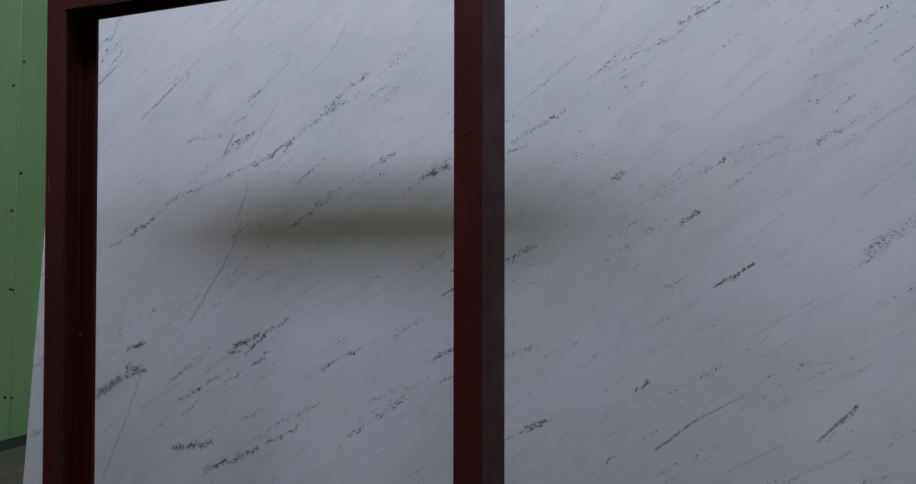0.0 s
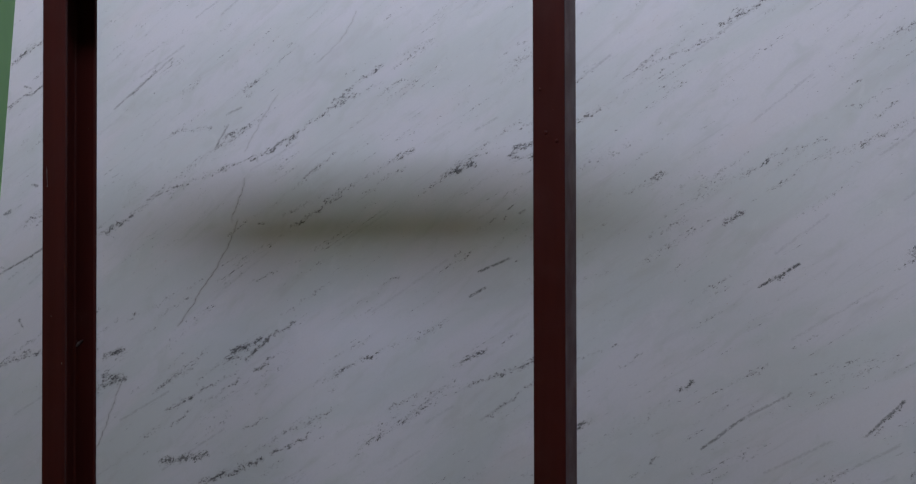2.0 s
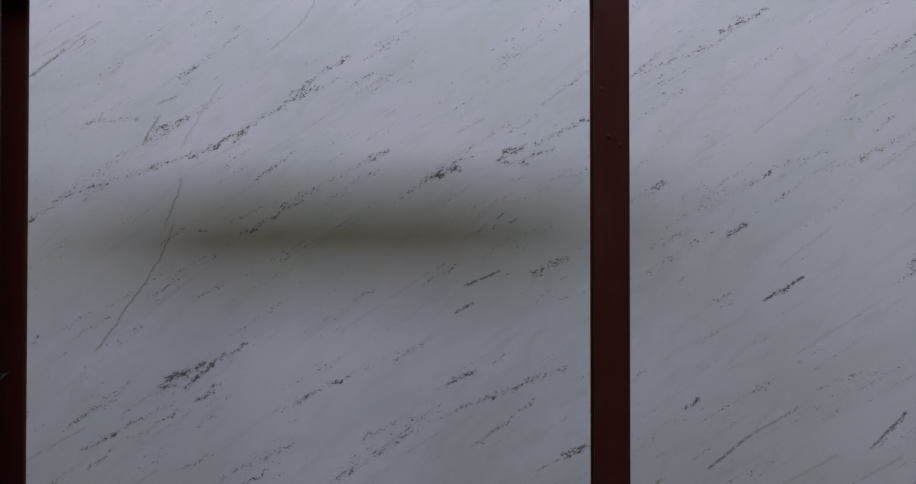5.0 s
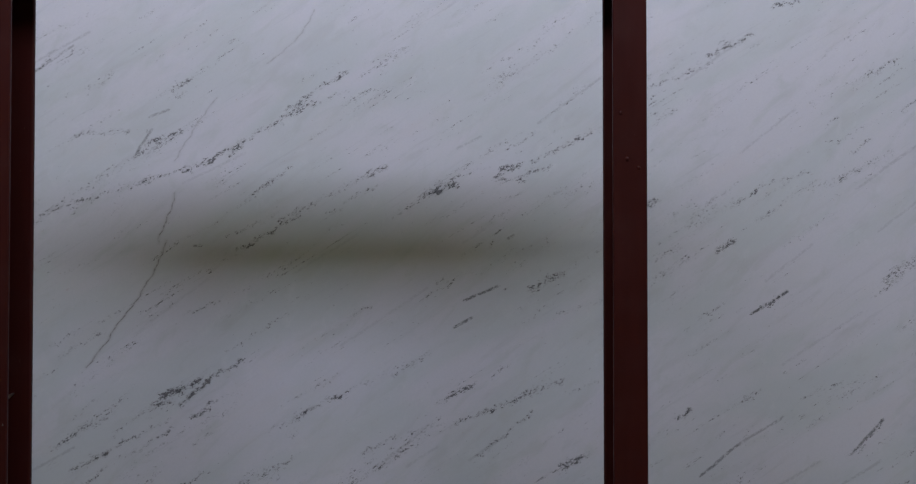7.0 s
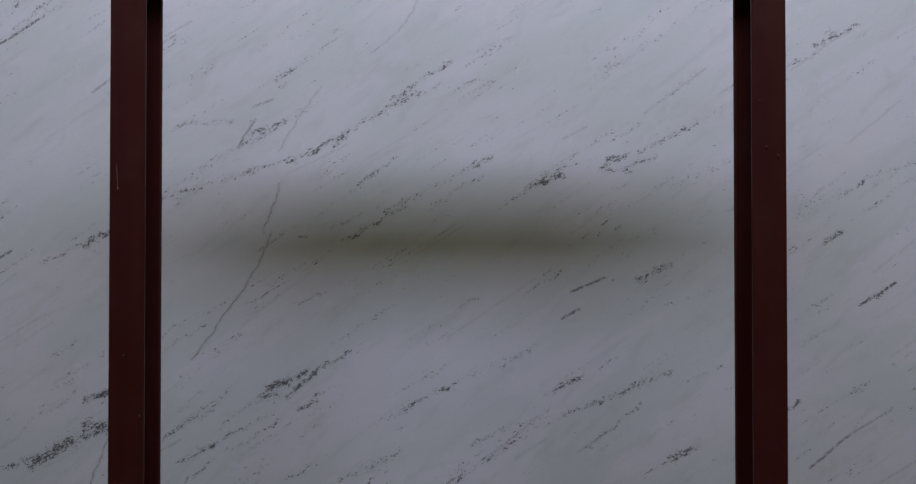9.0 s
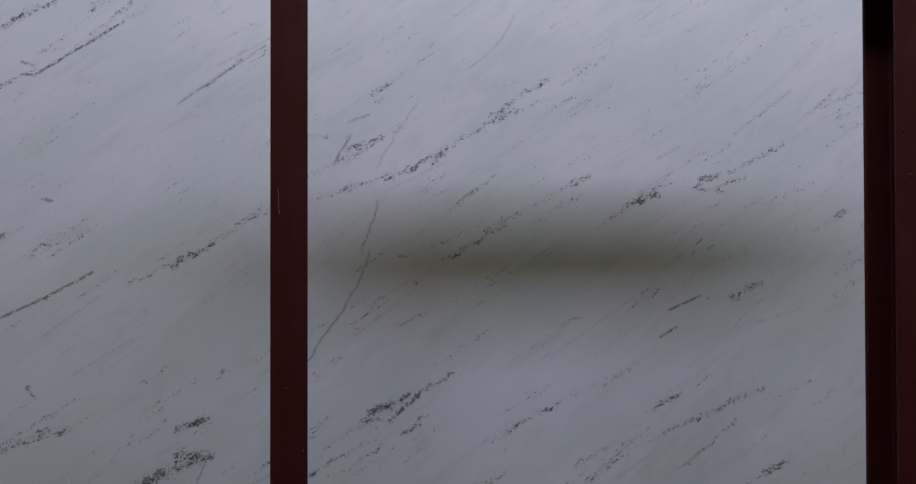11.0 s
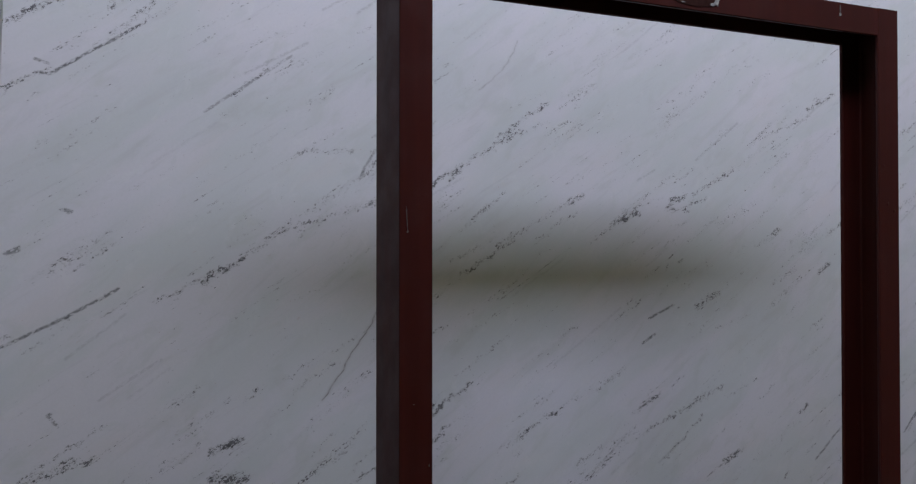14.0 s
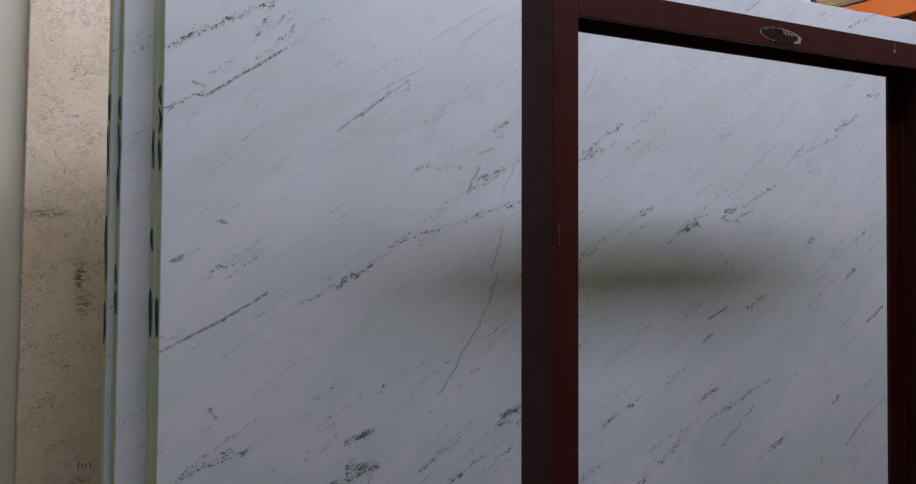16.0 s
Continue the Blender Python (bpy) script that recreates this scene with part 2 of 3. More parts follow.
ORANGE = plain_material("orange_paint", (0.36, 0.078, 0.004), (0.41, 0.092, 0.005), 0.5, scale=3, spec=0.2)
DARK_STEEL = plain_material("dark_steel", (0.035, 0.030, 0.025), (0.06, 0.05, 0.04), 0.5, scale=6)
OCHRE = plain_material("weathered_ochre_sheet", (0.13, 0.095, 0.05), (0.19, 0.14, 0.075), 0.6, scale=8)
SEAM = plain_material("pale_green_seam", (0.20, 0.44, 0.22), (0.25, 0.50, 0.27), 0.45)
# surfaces of the unseen wall and roof, olive so their bounce warms the shade
BOUNCE_WALL = plain_material("olive_bounce_wall", (0.57, 0.47, 0.165), (0.64, 0.54, 0.20), 0.7, scale=1.5)
UNSEEN_ROOF = plain_material("olive_bounce_roof", (0.42, 0.38, 0.17), (0.48, 0.43, 0.20), 0.7, scale=2.0)
WHITE_WALL = plain_material("white_render", (0.70, 0.70, 0.70), (0.76, 0.76, 0.755), 0.8, scale=5)


# ---- mesh helpers ----
def mesh_from(bm, name, material):
    me = bpy.data.meshes.new(name)
    bm.to_mesh(me)
    bm.free()
    for m in material if isinstance(material, tuple) else (material,):
        me.materials.append(m)
    return me


def part(name, bm, material, parent, label=""):
    ob = new(name, mesh_from(bm, name, material))
    ob.parent = parent
    return tagged(ob, label)


def box(bm, lo, hi, bevel=0.0, segments=2):
    """A box between two corners, its edges rounded by bevel."""
    made = bmesh.ops.create_cube(bm, size=1.0)["verts"]
    mid = [(a + b) / 2 for a, b in zip(lo, hi)]
    size = [b - a for a, b in zip(lo, hi)]
    for v in made:
        v.co = Vector([c + s * x for c, s, x in zip(mid, size, v.co)])
    if bevel:
        edges = list({e for v in made for e in v.link_edges})
        bmesh.ops.bevel(bm, geom=edges, offset=bevel, segments=segments, profile=0.5, affect="EDGES")
    return bm


# ---- ground and surrounding structure ----
bm = bmesh.new()
bmesh.ops.create_grid(bm, x_segments=40, y_segments=40, size=400)
for v in bm.verts:
    v.co.x, v.co.y = v.co.x * abs(v.co.x) / 400, v.co.y * abs(v.co.y) / 400
ground = new("ground", mesh_from(bm, "ground", CONCRETE))
tagged(ground, "worn grey concrete yard floor with stains", "ground", kind="structure")

# slab frame: x along the slabs, y into them, z up their lean
LEAN = Matrix(((0.999888, 0.014952, 0.001027, 0.0), (-0.014987, 0.997540, 0.068484, 0.23424), (0.0, -0.068491, 0.997652, 0.0), (0, 0, 0, 1)))
EDGE_X, EDGE_SLOPE = -0.4387, 0.0258      # the slabs' end runs slightly off square

VEINS, CRACKS, HAIRS = [], [], []


def vein(x0, z0, x1, z1, width, strength):
    """A band of dark flecks between two places on the slab."""
    if width < 0.0046:
        HAIRS.append((x0, z0, x1, z1, strength))
    else:
        VEINS.append((x0, z0, x1, z1, width, strength))


def crack(x0, z0, x1, z1, strength):
    """A stretch of the hairline crack."""
    CRACKS.append((x0, z0, x1, z1, strength))


crack(0.344, 1.791, 0.327, 1.757, 0.45)
crack(0.327, 1.757, 0.298, 1.726, 0.45)
crack(0.298, 1.726, 0.271, 1.707, 0.45)
crack(0.199, 1.655, 0.174, 1.622, 0.45)
crack(0.174, 1.622, 0.156, 1.591, 0.45)
crack(0.156, 1.591, 0.136, 1.557, 0.45)
crack(0.139, 1.509, 0.132, 1.480, 1.0)
crack(0.132, 1.480, 0.118, 1.447, 1.0)
crack(0.118, 1.447, 0.116, 1.434, 1.0)
crack(0.128, 1.437, 0.115, 1.400, 1.0)
crack(0.115, 1.400, 0.101, 1.375, 1.0)
crack(0.101, 1.375, 0.080, 1.339, 1.0)
crack(0.080, 1.339, 0.067, 1.324, 1.0)
crack(0.066, 1.324, 0.040, 1.282, 1.0)
crack(0.040, 1.282, 0.014, 1.249, 1.0)
vein(0.189, 1.559, 0.235, 1.585, 0.0070, 1)
vein(0.235, 1.585, 0.305, 1.628, 0.0070, .8)
vein(0.305, 1.628, 0.336, 1.659, 0.0079, .8)
vein(0.336, 1.659, 0.393, 1.696, 0.0062, .7)
vein(0.305, 1.628, 0.393, 1.664, 0.0079, .6)
vein(-0.012, 1.598, 0.065, 1.604, 0.0079, .6)
vein(0.077, 1.566, 0.101, 1.606, 0.0044, .6)
vein(0.109, 1.586, 0.143, 1.601, 0.0052, .9)
vein(0.097, 1.625, 0.126, 1.636, 0.0044, .5)
vein(0.423, 1.706, 0.479, 1.732, 0.0053, .5)
vein(0.601, 1.697, 0.689, 1.744, 0.0062, .45)
vein(0.706, 1.636, 0.763, 1.678, 0.0141, .35)
vein(0.635, 1.573, 0.679, 1.601, 0.0053, .7)
vein(0.675, 1.558, 0.761, 1.599, 0.0070, .8)
vein(0.667, 1.731, 0.723, 1.781, 0.0053, .35)
vein(-0.020, 1.487, 0.071, 1.521, 0.0061, .6)
vein(0.071, 1.517, 0.138, 1.542, 0.0061, .8)
vein(0.138, 1.542, 0.192, 1.560, 0.0061, .9)
vein(0.191, 1.393, 0.244, 1.427, 0.0078, .5)
vein(0.244, 1.427, 0.306, 1.465, 0.0078, 1)
vein(0.306, 1.465, 0.356, 1.500, 0.0078, .85)
vein(0.356, 1.500, 0.393, 1.520, 0.0078, .55)
vein(0.219, 1.443, 0.294, 1.478, 0.0078, .6)
vein(0.262, 1.514, 0.313, 1.550, 0.0061, .6)
vein(0.091, 1.329, 0.131, 1.350, 0.0060, .6)
vein(0.159, 1.327, 0.205, 1.346, 0.0052, .7)
vein(0.368, 1.478, 0.393, 1.490, 0.0052, .6)
vein(0.169, 1.430, 0.180, 1.430, 0.0043, .8)
vein(-0.021, 1.390, 0.025, 1.410, 0.0060, .4)
vein(0.144, 1.375, 0.191, 1.396, 0.0060, .4)
vein(0.393, 1.497, 0.440, 1.519, 0.0061, .7)
vein(0.393, 1.520, 0.455, 1.548, 0.0087, .7)
vein(0.517, 1.505, 0.561, 1.520, 0.0079, 1)
vein(0.531, 1.524, 0.609, 1.549, 0.0070, .6)
vein(0.619, 1.533, 0.656, 1.553, 0.0079, .95)
vein(0.627, 1.524, 0.697, 1.548, 0.0070, .8)
vein(0.618, 1.495, 0.666, 1.512, 0.0052, .5)
vein(0.610, 1.429, 0.625, 1.451, 0.0052, .6)
vein(0.637, 1.440, 0.647, 1.445, 0.0044, .8)
vein(0.671, 1.365, 0.718, 1.388, 0.0113, .9)
vein(0.718, 1.388, 0.773, 1.422, 0.0078, .35)
vein(0.642, 1.392, 0.701, 1.436, 0.0226, .3)
vein(0.572, 1.347, 0.624, 1.370, 0.0043, .9)
vein(0.533, 1.374, 0.541, 1.382, 0.0052, .8)
vein(0.710, 1.327, 0.779, 1.348, 0.0069, .45)
vein(0.404, 1.326, 0.432, 1.338, 0.0060, .7)
vein(-0.024, 1.267, 0.040, 1.300, 0.0077, .55)
vein(0.125, 1.210, 0.155, 1.215, 0.0094, 1.2)
vein(0.150, 1.213, 0.181, 1.230, 0.0077, 1.2)
vein(0.181, 1.217, 0.207, 1.239, 0.0077, 1.2)
vein(0.193, 1.232, 0.244, 1.258, 0.0068, 1)
vein(0.159, 1.195, 0.170, 1.210, 0.0077, 1.2)
vein(0.118, 1.197, 0.144, 1.195, 0.0060, .6)
vein(0.172, 1.178, 0.208, 1.202, 0.0051, 1)
vein(0.208, 1.202, 0.249, 1.221, 0.0051, .5)
vein(0.079, 1.119, 0.148, 1.164, 0.0051, .9)
vein(0.065, 1.136, 0.137, 1.172, 0.0068, .5)
vein(-0.002, 1.101, 0.049, 1.126, 0.0051, .9)
vein(0.039, 1.121, 0.049, 1.126, 0.0068, 1.2)
vein(0.011, 1.074, 0.047, 1.102, 0.0059, .9)
vein(0.325, 1.177, 0.356, 1.192, 0.0068, .9)
vein(0.291, 1.160, 0.392, 1.209, 0.0068, .5)
vein(0.371, 1.201, 0.392, 1.209, 0.0060, 1)
vein(0.174, 1.138, 0.205, 1.155, 0.0068, .5)
vein(0.074, 1.087, 0.134, 1.107, 0.0051, .4)
vein(0.157, 1.076, 0.194, 1.096, 0.0059, .7)
vein(0.222, 1.272, 0.291, 1.317, 0.0060, .5)
vein(0.273, 1.071, 0.299, 1.089, 0.0051, .6)
vein(0.469, 1.240, 0.499, 1.254, 0.0069, .8)
vein(0.392, 1.212, 0.522, 1.269, 0.0086, .4)
vein(0.537, 1.199, 0.587, 1.223, 0.0069, .85)
vein(0.567, 1.213, 0.583, 1.223, 0.0069, 1.2)
vein(0.612, 1.236, 0.637, 1.251, 0.0069, .6)
vein(0.563, 1.168, 0.605, 1.185, 0.0068, 1)
vein(0.605, 1.185, 0.717, 1.230, 0.0094, .8)
vein(0.593, 1.120, 0.670, 1.182, 0.0068, .8)
vein(0.423, 1.125, 0.468, 1.146, 0.0060, .6)
vein(0.468, 1.146, 0.563, 1.173, 0.0068, .35)
vein(0.683, 1.088, 0.725, 1.106, 0.0060, .7)
vein(0.714, 1.104, 0.744, 1.117, 0.0077, 1.2)
vein(0.724, 1.211, 0.794, 1.237, 0.0077, .5)
vein(0.557, 1.308, 0.584, 1.322, 0.0043, .9)
vein(-0.212, 1.099, -0.203, 1.104, 0.0169, 1.2)
vein(-0.257, 1.091, -0.212, 1.108, 0.0101, .8)
vein(-0.203, 1.104, -0.109, 1.157, 0.0152, .7)
vein(-0.137, 1.141, -0.113, 1.155, 0.0119, 1.2)
vein(-0.122, 1.195, -0.106, 1.208, 0.0060, 1)
vein(-0.202, 1.179, -0.173, 1.189, 0.0059, .6)
vein(-0.389, 1.748, -0.341, 1.775, 0.0064, .8)
vein(-0.341, 1.775, -0.252, 1.824, 0.0073, .9)
vein(-0.338, 1.684, -0.227, 1.758, 0.0032, 1)
vein(-0.296, 1.717, -0.182, 1.789, 0.0058, .5)
vein(-0.390, 1.663, -0.338, 1.692, 0.0055, .6)
vein(-0.144, 1.647, -0.057, 1.709, 0.0035, .6)
vein(-0.057, 1.709, -0.021, 1.735, 0.0045, .5)
vein(-0.208, 1.391, -0.112, 1.436, 0.0075, .75)
vein(-0.145, 1.415, -0.117, 1.434, 0.0077, 1.2)
vein(-0.112, 1.436, -0.039, 1.485, 0.0069, .7)
vein(-0.039, 1.485, 0.107, 1.534, 0.0071, .65)
vein(-0.403, 1.333, -0.321, 1.371, 0.0039, .9)
vein(-0.321, 1.371, -0.255, 1.408, 0.0032, .9)
vein(-0.403, 1.349, -0.380, 1.352, 0.0070, .7)
vein(-0.387, 1.453, -0.372, 1.457, 0.0031, .8)
vein(-0.339, 1.252, -0.329, 1.240, 0.0031, .8)
vein(-0.378, 1.167, -0.287, 1.193, 0.0085, .9)
vein(-0.367, 1.178, -0.270, 1.235, 0.0062, .7)
vein(-0.200, 1.173, -0.169, 1.186, 0.0066, .7)
vein(-0.132, 1.191, -0.100, 1.203, 0.0084, 1.3)
vein(-0.138, 1.138, -0.092, 1.152, 0.0126, 1.1)
vein(-0.094, 1.256, -0.075, 1.266, 0.0069, .7)
vein(-0.151, 1.548, -0.035, 1.629, 0.0069, .35)
vein(-0.324, 1.368, -0.317, 1.373, 0.0056, 1.2)
vein(-0.316, 1.506, -0.312, 1.507, 0.0032, .8)
vein(-0.036, 1.282, -0.000, 1.302, 0.0079, .5)
vein(-0.189, 1.479, -0.086, 1.542, 0.0076, .25)
vein(0.912, 1.939, 0.962, 1.963, 0.0071, .55)
vein(1.006, 1.942, 1.091, 1.981, 0.0085, .75)
vein(0.914, 1.951, 0.935, 1.964, 0.0071, .4)
vein(-0.009, 1.010, 0.083, 1.028, 0.0143, 1.1)
vein(0.072, 0.980, 0.160, 1.009, 0.0130, 1)
vein(0.159, 1.014, 0.192, 1.027, 0.0095, 1.2)
vein(0.211, 1.039, 0.274, 1.067, 0.0073, 1)
crack(-0.102, 1.141, -0.134, 1.055, 1.0)
crack(-0.134, 1.055, -0.187, 0.937, 1.0)
vein(-0.106, 1.672, -0.056, 1.715, 0.0058, .8)
vein(-0.259, 1.745, -0.205, 1.795, 0.0097, .8)
vein(-0.262, 1.782, -0.219, 1.864, 0.0085, .8)
vein(-0.217, 1.095, -0.156, 1.133, 0.0186, 1.2)
vein(-0.156, 1.133, -0.099, 1.158, 0.0150, .9)
vein(-0.408, 1.137, -0.376, 1.162, 0.0098, .8)
vein(-0.403, 0.998, -0.373, 1.013, 0.0109, .9)
vein(0.999, 1.327, 1.055, 1.361, 0.0042, 1.1)
vein(0.904, 1.306, 0.995, 1.337, 0.0052, .4)
vein(0.950, 1.421, 0.979, 1.435, 0.0069, 1)
vein(0.852, 1.490, 0.861, 1.498, 0.0088, 1.3)
vein(0.806, 1.470, 0.850, 1.486, 0.0089, .5)
vein(0.722, 1.578, 0.745, 1.593, 0.0073, .9)
vein(0.745, 1.593, 0.875, 1.665, 0.0073, .4)
vein(0.835, 1.663, 0.949, 1.708, 0.0072, .6)
vein(0.949, 1.722, 1.012, 1.752, 0.0087, .9)
vein(0.983, 1.491, 1.020, 1.520, 0.0060, .85)
vein(0.911, 1.458, 0.987, 1.500, 0.0191, .4)
vein(1.020, 1.520, 1.091, 1.542, 0.0068, .6)
vein(0.815, 1.514, 0.876, 1.561, 0.0071, .4)
vein(1.161, 1.572, 1.187, 1.590, 0.0049, .9)
vein(1.095, 1.513, 1.220, 1.569, 0.0150, .4)
vein(0.838, 1.398, 0.894, 1.428, 0.0106, .45)
vein(0.888, 1.175, 0.905, 1.184, 0.0069, 1)
vein(0.800, 1.204, 0.831, 1.226, 0.0053, .7)
vein(0.991, 1.203, 1.007, 1.216, 0.0075, .6)
vein(0.730, 1.108, 0.748, 1.118, 0.0062, .9)
vein(0.918, 1.090, 0.975, 1.136, 0.0034, .8)
vein(0.975, 1.136, 1.043, 1.176, 0.0042, .45)
vein(1.142, 1.122, 1.190, 1.172, 0.0040, .85)
vein(0.846, 1.066, 0.854, 1.073, 0.0052, .9)
vein(1.199, 1.071, 1.220, 1.082, 0.0071, .8)
vein(0.759, 1.595, 0.884, 1.637, 0.0073, .3)
vein(1.127, 1.200, 1.202, 1.251, 0.0065, .3)
vein(1.123, 1.613, 1.139, 1.624, 0.0050, .7)
vein(0.921, 1.319, 0.962, 1.345, 0.0077, .4)
vein(0.851, 1.451, 0.920, 1.493, 0.0265, .3)
vein(1.084, 1.641, 1.228, 1.713, 0.0076, .4)
vein(1.019, 1.163, 1.105, 1.224, 0.0066, .35)
vein(0.222, 1.567, 0.235, 1.580, 0.0075, 1.3)
vein(0.184, 1.552, 0.198, 1.562, 0.006, 1.2)
vein(0.142, 1.542, 0.162, 1.541, 0.005, 1.1)
vein(0.524, 1.509, 0.558, 1.523, 0.008, 1.2)
vein(0.628, 1.543, 0.654, 1.553, 0.009, 1.15)
vein(0.628, 1.530, 0.662, 1.528, 0.005, 0.9)
vein(0.430, 1.540, 0.453, 1.548, 0.007, 1.1)
vein(0.103, 1.588, 0.116, 1.593, 0.006, 1.1)
vein(0.076, 1.563, 0.088, 1.568, 0.006, 0.7)
vein(0.129, 1.594, 0.143, 1.601, 0.006, 1)
vein(0.092, 1.603, 0.098, 1.584, 0.005, 0.7)
vein(0.235, 1.425, 0.264, 1.438, 0.006, 0.9)
vein(0.298, 1.468, 0.322, 1.484, 0.007, 0.95)
vein(-0.141, 1.424, -0.116, 1.435, 0.007, 1.2)
vein(0.029, 1.599, 0.058, 1.605, 0.007, 0.6)
vein(0.698, 1.378, 0.715, 1.388, 0.008, 1)
vein(0.557, 1.213, 0.583, 1.221, 0.006, 1)
vein(0.372, 1.203, 0.397, 1.211, 0.006, 0.9)
vein(0.174, 1.176, 0.197, 1.188, 0.005, 1.1)
vein(0.028, 1.119, 0.046, 1.123, 0.006, 1.1)
vein(0.725, 1.113, 0.744, 1.119, 0.007, 1.1)
vein(0.845, 1.490, 0.855, 1.495, 0.006, 1)
vein(0.350, 1.670, 0.384, 1.686, 0.006, 0.9)
vein(0.307, 1.639, 0.337, 1.653, 0.007, 0.8)
vein(0.951, 1.427, 0.976, 1.437, 0.006, 1.1)
vein(1.016, 1.339, 1.034, 1.345, 0.005, 1.2)
vein(1.047, 1.797, 1.083, 1.806, 0.007, 1.1)
vein(0.887, 1.175, 0.902, 1.181, 0.007, 1.2)
vein(1.152, 1.124, 1.189, 1.171, 0.005, 0.8)
vein(0.960, 1.730, 0.978, 1.740, 0.007, 0.9)
vein(-0.138, 1.191, -0.106, 1.204, 0.009, 1.2)
vein(-0.139, 1.155, -0.098, 1.153, 0.011, 1.1)
vein(-0.377, 1.168, -0.306, 1.195, 0.01, 0.8)
vein(-0.127, 1.430, -0.094, 1.446, 0.007, 1.2)
vein(-0.350, 1.685, -0.339, 1.683, 0.003, 0.9)
vein(-0.339, 1.683, -0.330, 1.687, 0.003, 0.7)
vein(-0.324, 1.510, -0.311, 1.508, 0.003, 0.9)
vein(-0.335, 1.254, -0.335, 1.247, 0.003, 0.8)
vein(-0.335, 1.247, -0.330, 1.240, 0.003, 0.8)
vein(-0.389, 1.454, -0.372, 1.461, 0.003, 0.8)
vein(-0.355, 1.702, -0.339, 1.697, 0.003, 0.9)
vein(-0.321, 1.509, -0.312, 1.508, 0.003, 0.8)


# many faint short bands between the strong ones, all along the bedding
scatter = random.Random(12)
for i in range(260):
    a = radians(scatter.gauss(33, 5))
    x, z, n = scatter.uniform(-0.42, 1.6), scatter.uniform(0.95, 1.98), scatter.uniform(0.02, 0.11)
    vein(x, z, x + n * math.cos(a), z + n * math.sin(a), scatter.choice((0.005, 0.006, 0.007, 0.009, 0.014)), scatter.uniform(0.15, 0.42))
for i in range(46):
    a = radians(scatter.gauss(33, 3))
    x, z, n = scatter.uniform(-0.42, 1.6), scatter.uniform(0.95, 1.98), scatter.uniform(0.04, 0.16)
    vein(x, z, x + n * math.cos(a), z + n * math.sin(a), 0.003, scatter.uniform(0.10, 0.28))


def along(x, z, x0, z0, x1, z1):
    """How far along a stretch (0 to 1 within it) and how far off it the points lie."""
    dx, dz = x1 - x0, z1 - z0
    n = math.hypot(dx, dz) + 1e-9
    t = ((x - x0) * dx + (z - z0) * dz) / (n * n)
    off = ((x - x0) * dz - (z - z0) * dx) / n
    return t, off, n


def ramp(v, a, b):
    t = np.clip((v - a) / (b - a), 0, 1)
    return t * t * (3 - 2 * t)


def vein_field(x, z):
    field = np.zeros_like(x)
    for x0, z0, x1, z1, width, strength in VEINS:
        t, off, n = along(x, z, x0, z0, x1, z1)
        off = off + 0.0016 * np.sin(t * n * 160 + x0 * 90) + 0.0011 * np.sin(t * n * 410 + z0 * 70)
        past = np.maximum(np.abs(t - 0.5) - 0.5, 0) * n
        beat = 0.86 + 0.14 * np.sin(t * n * 230 + x0 * 300)
        field = np.maximum(field, strength * beat * np.exp(-(off / max(0.52 * width, 0.0024)) ** 2 - (past / 0.006) ** 2))
    return field


def crack_field(x, z, lines, wander=1.0):
    nearest, power = np.full_like(x, 0.05), np.zeros_like(x)
    for x0, z0, x1, z1, strength in lines:
        t, off, n = along(x, z, x0, z0, x1, z1)
        off = off + wander * (0.0009 * np.sin(z * 170 + x0 * 40) + 0.0006 * np.sin(z * 390 + 1.3))
        past = np.maximum(np.abs(t - 0.5) - 0.5, 0) * n
        d = np.hypot(off, past)
        power = np.where(d < nearest, strength, power)
        nearest = np.minimum(nearest, d)
    return nearest, np.where(nearest < 0.02, power, 0)


def edge_x(z, shift, rough, seed):
    """The sawn end of a slab: nearly straight, with tiny chips."""
    chips = 0.00012 * np.sin(z * 190 + seed) + 0.00022 * np.sin(z * 1431 + seed * 2) + 0.0006 * np.clip(np.sin(z * 47 + seed) - 0.95, 0, 1) * 16
    return EDGE_X + EDGE_SLOPE * z + shift + rough * chips


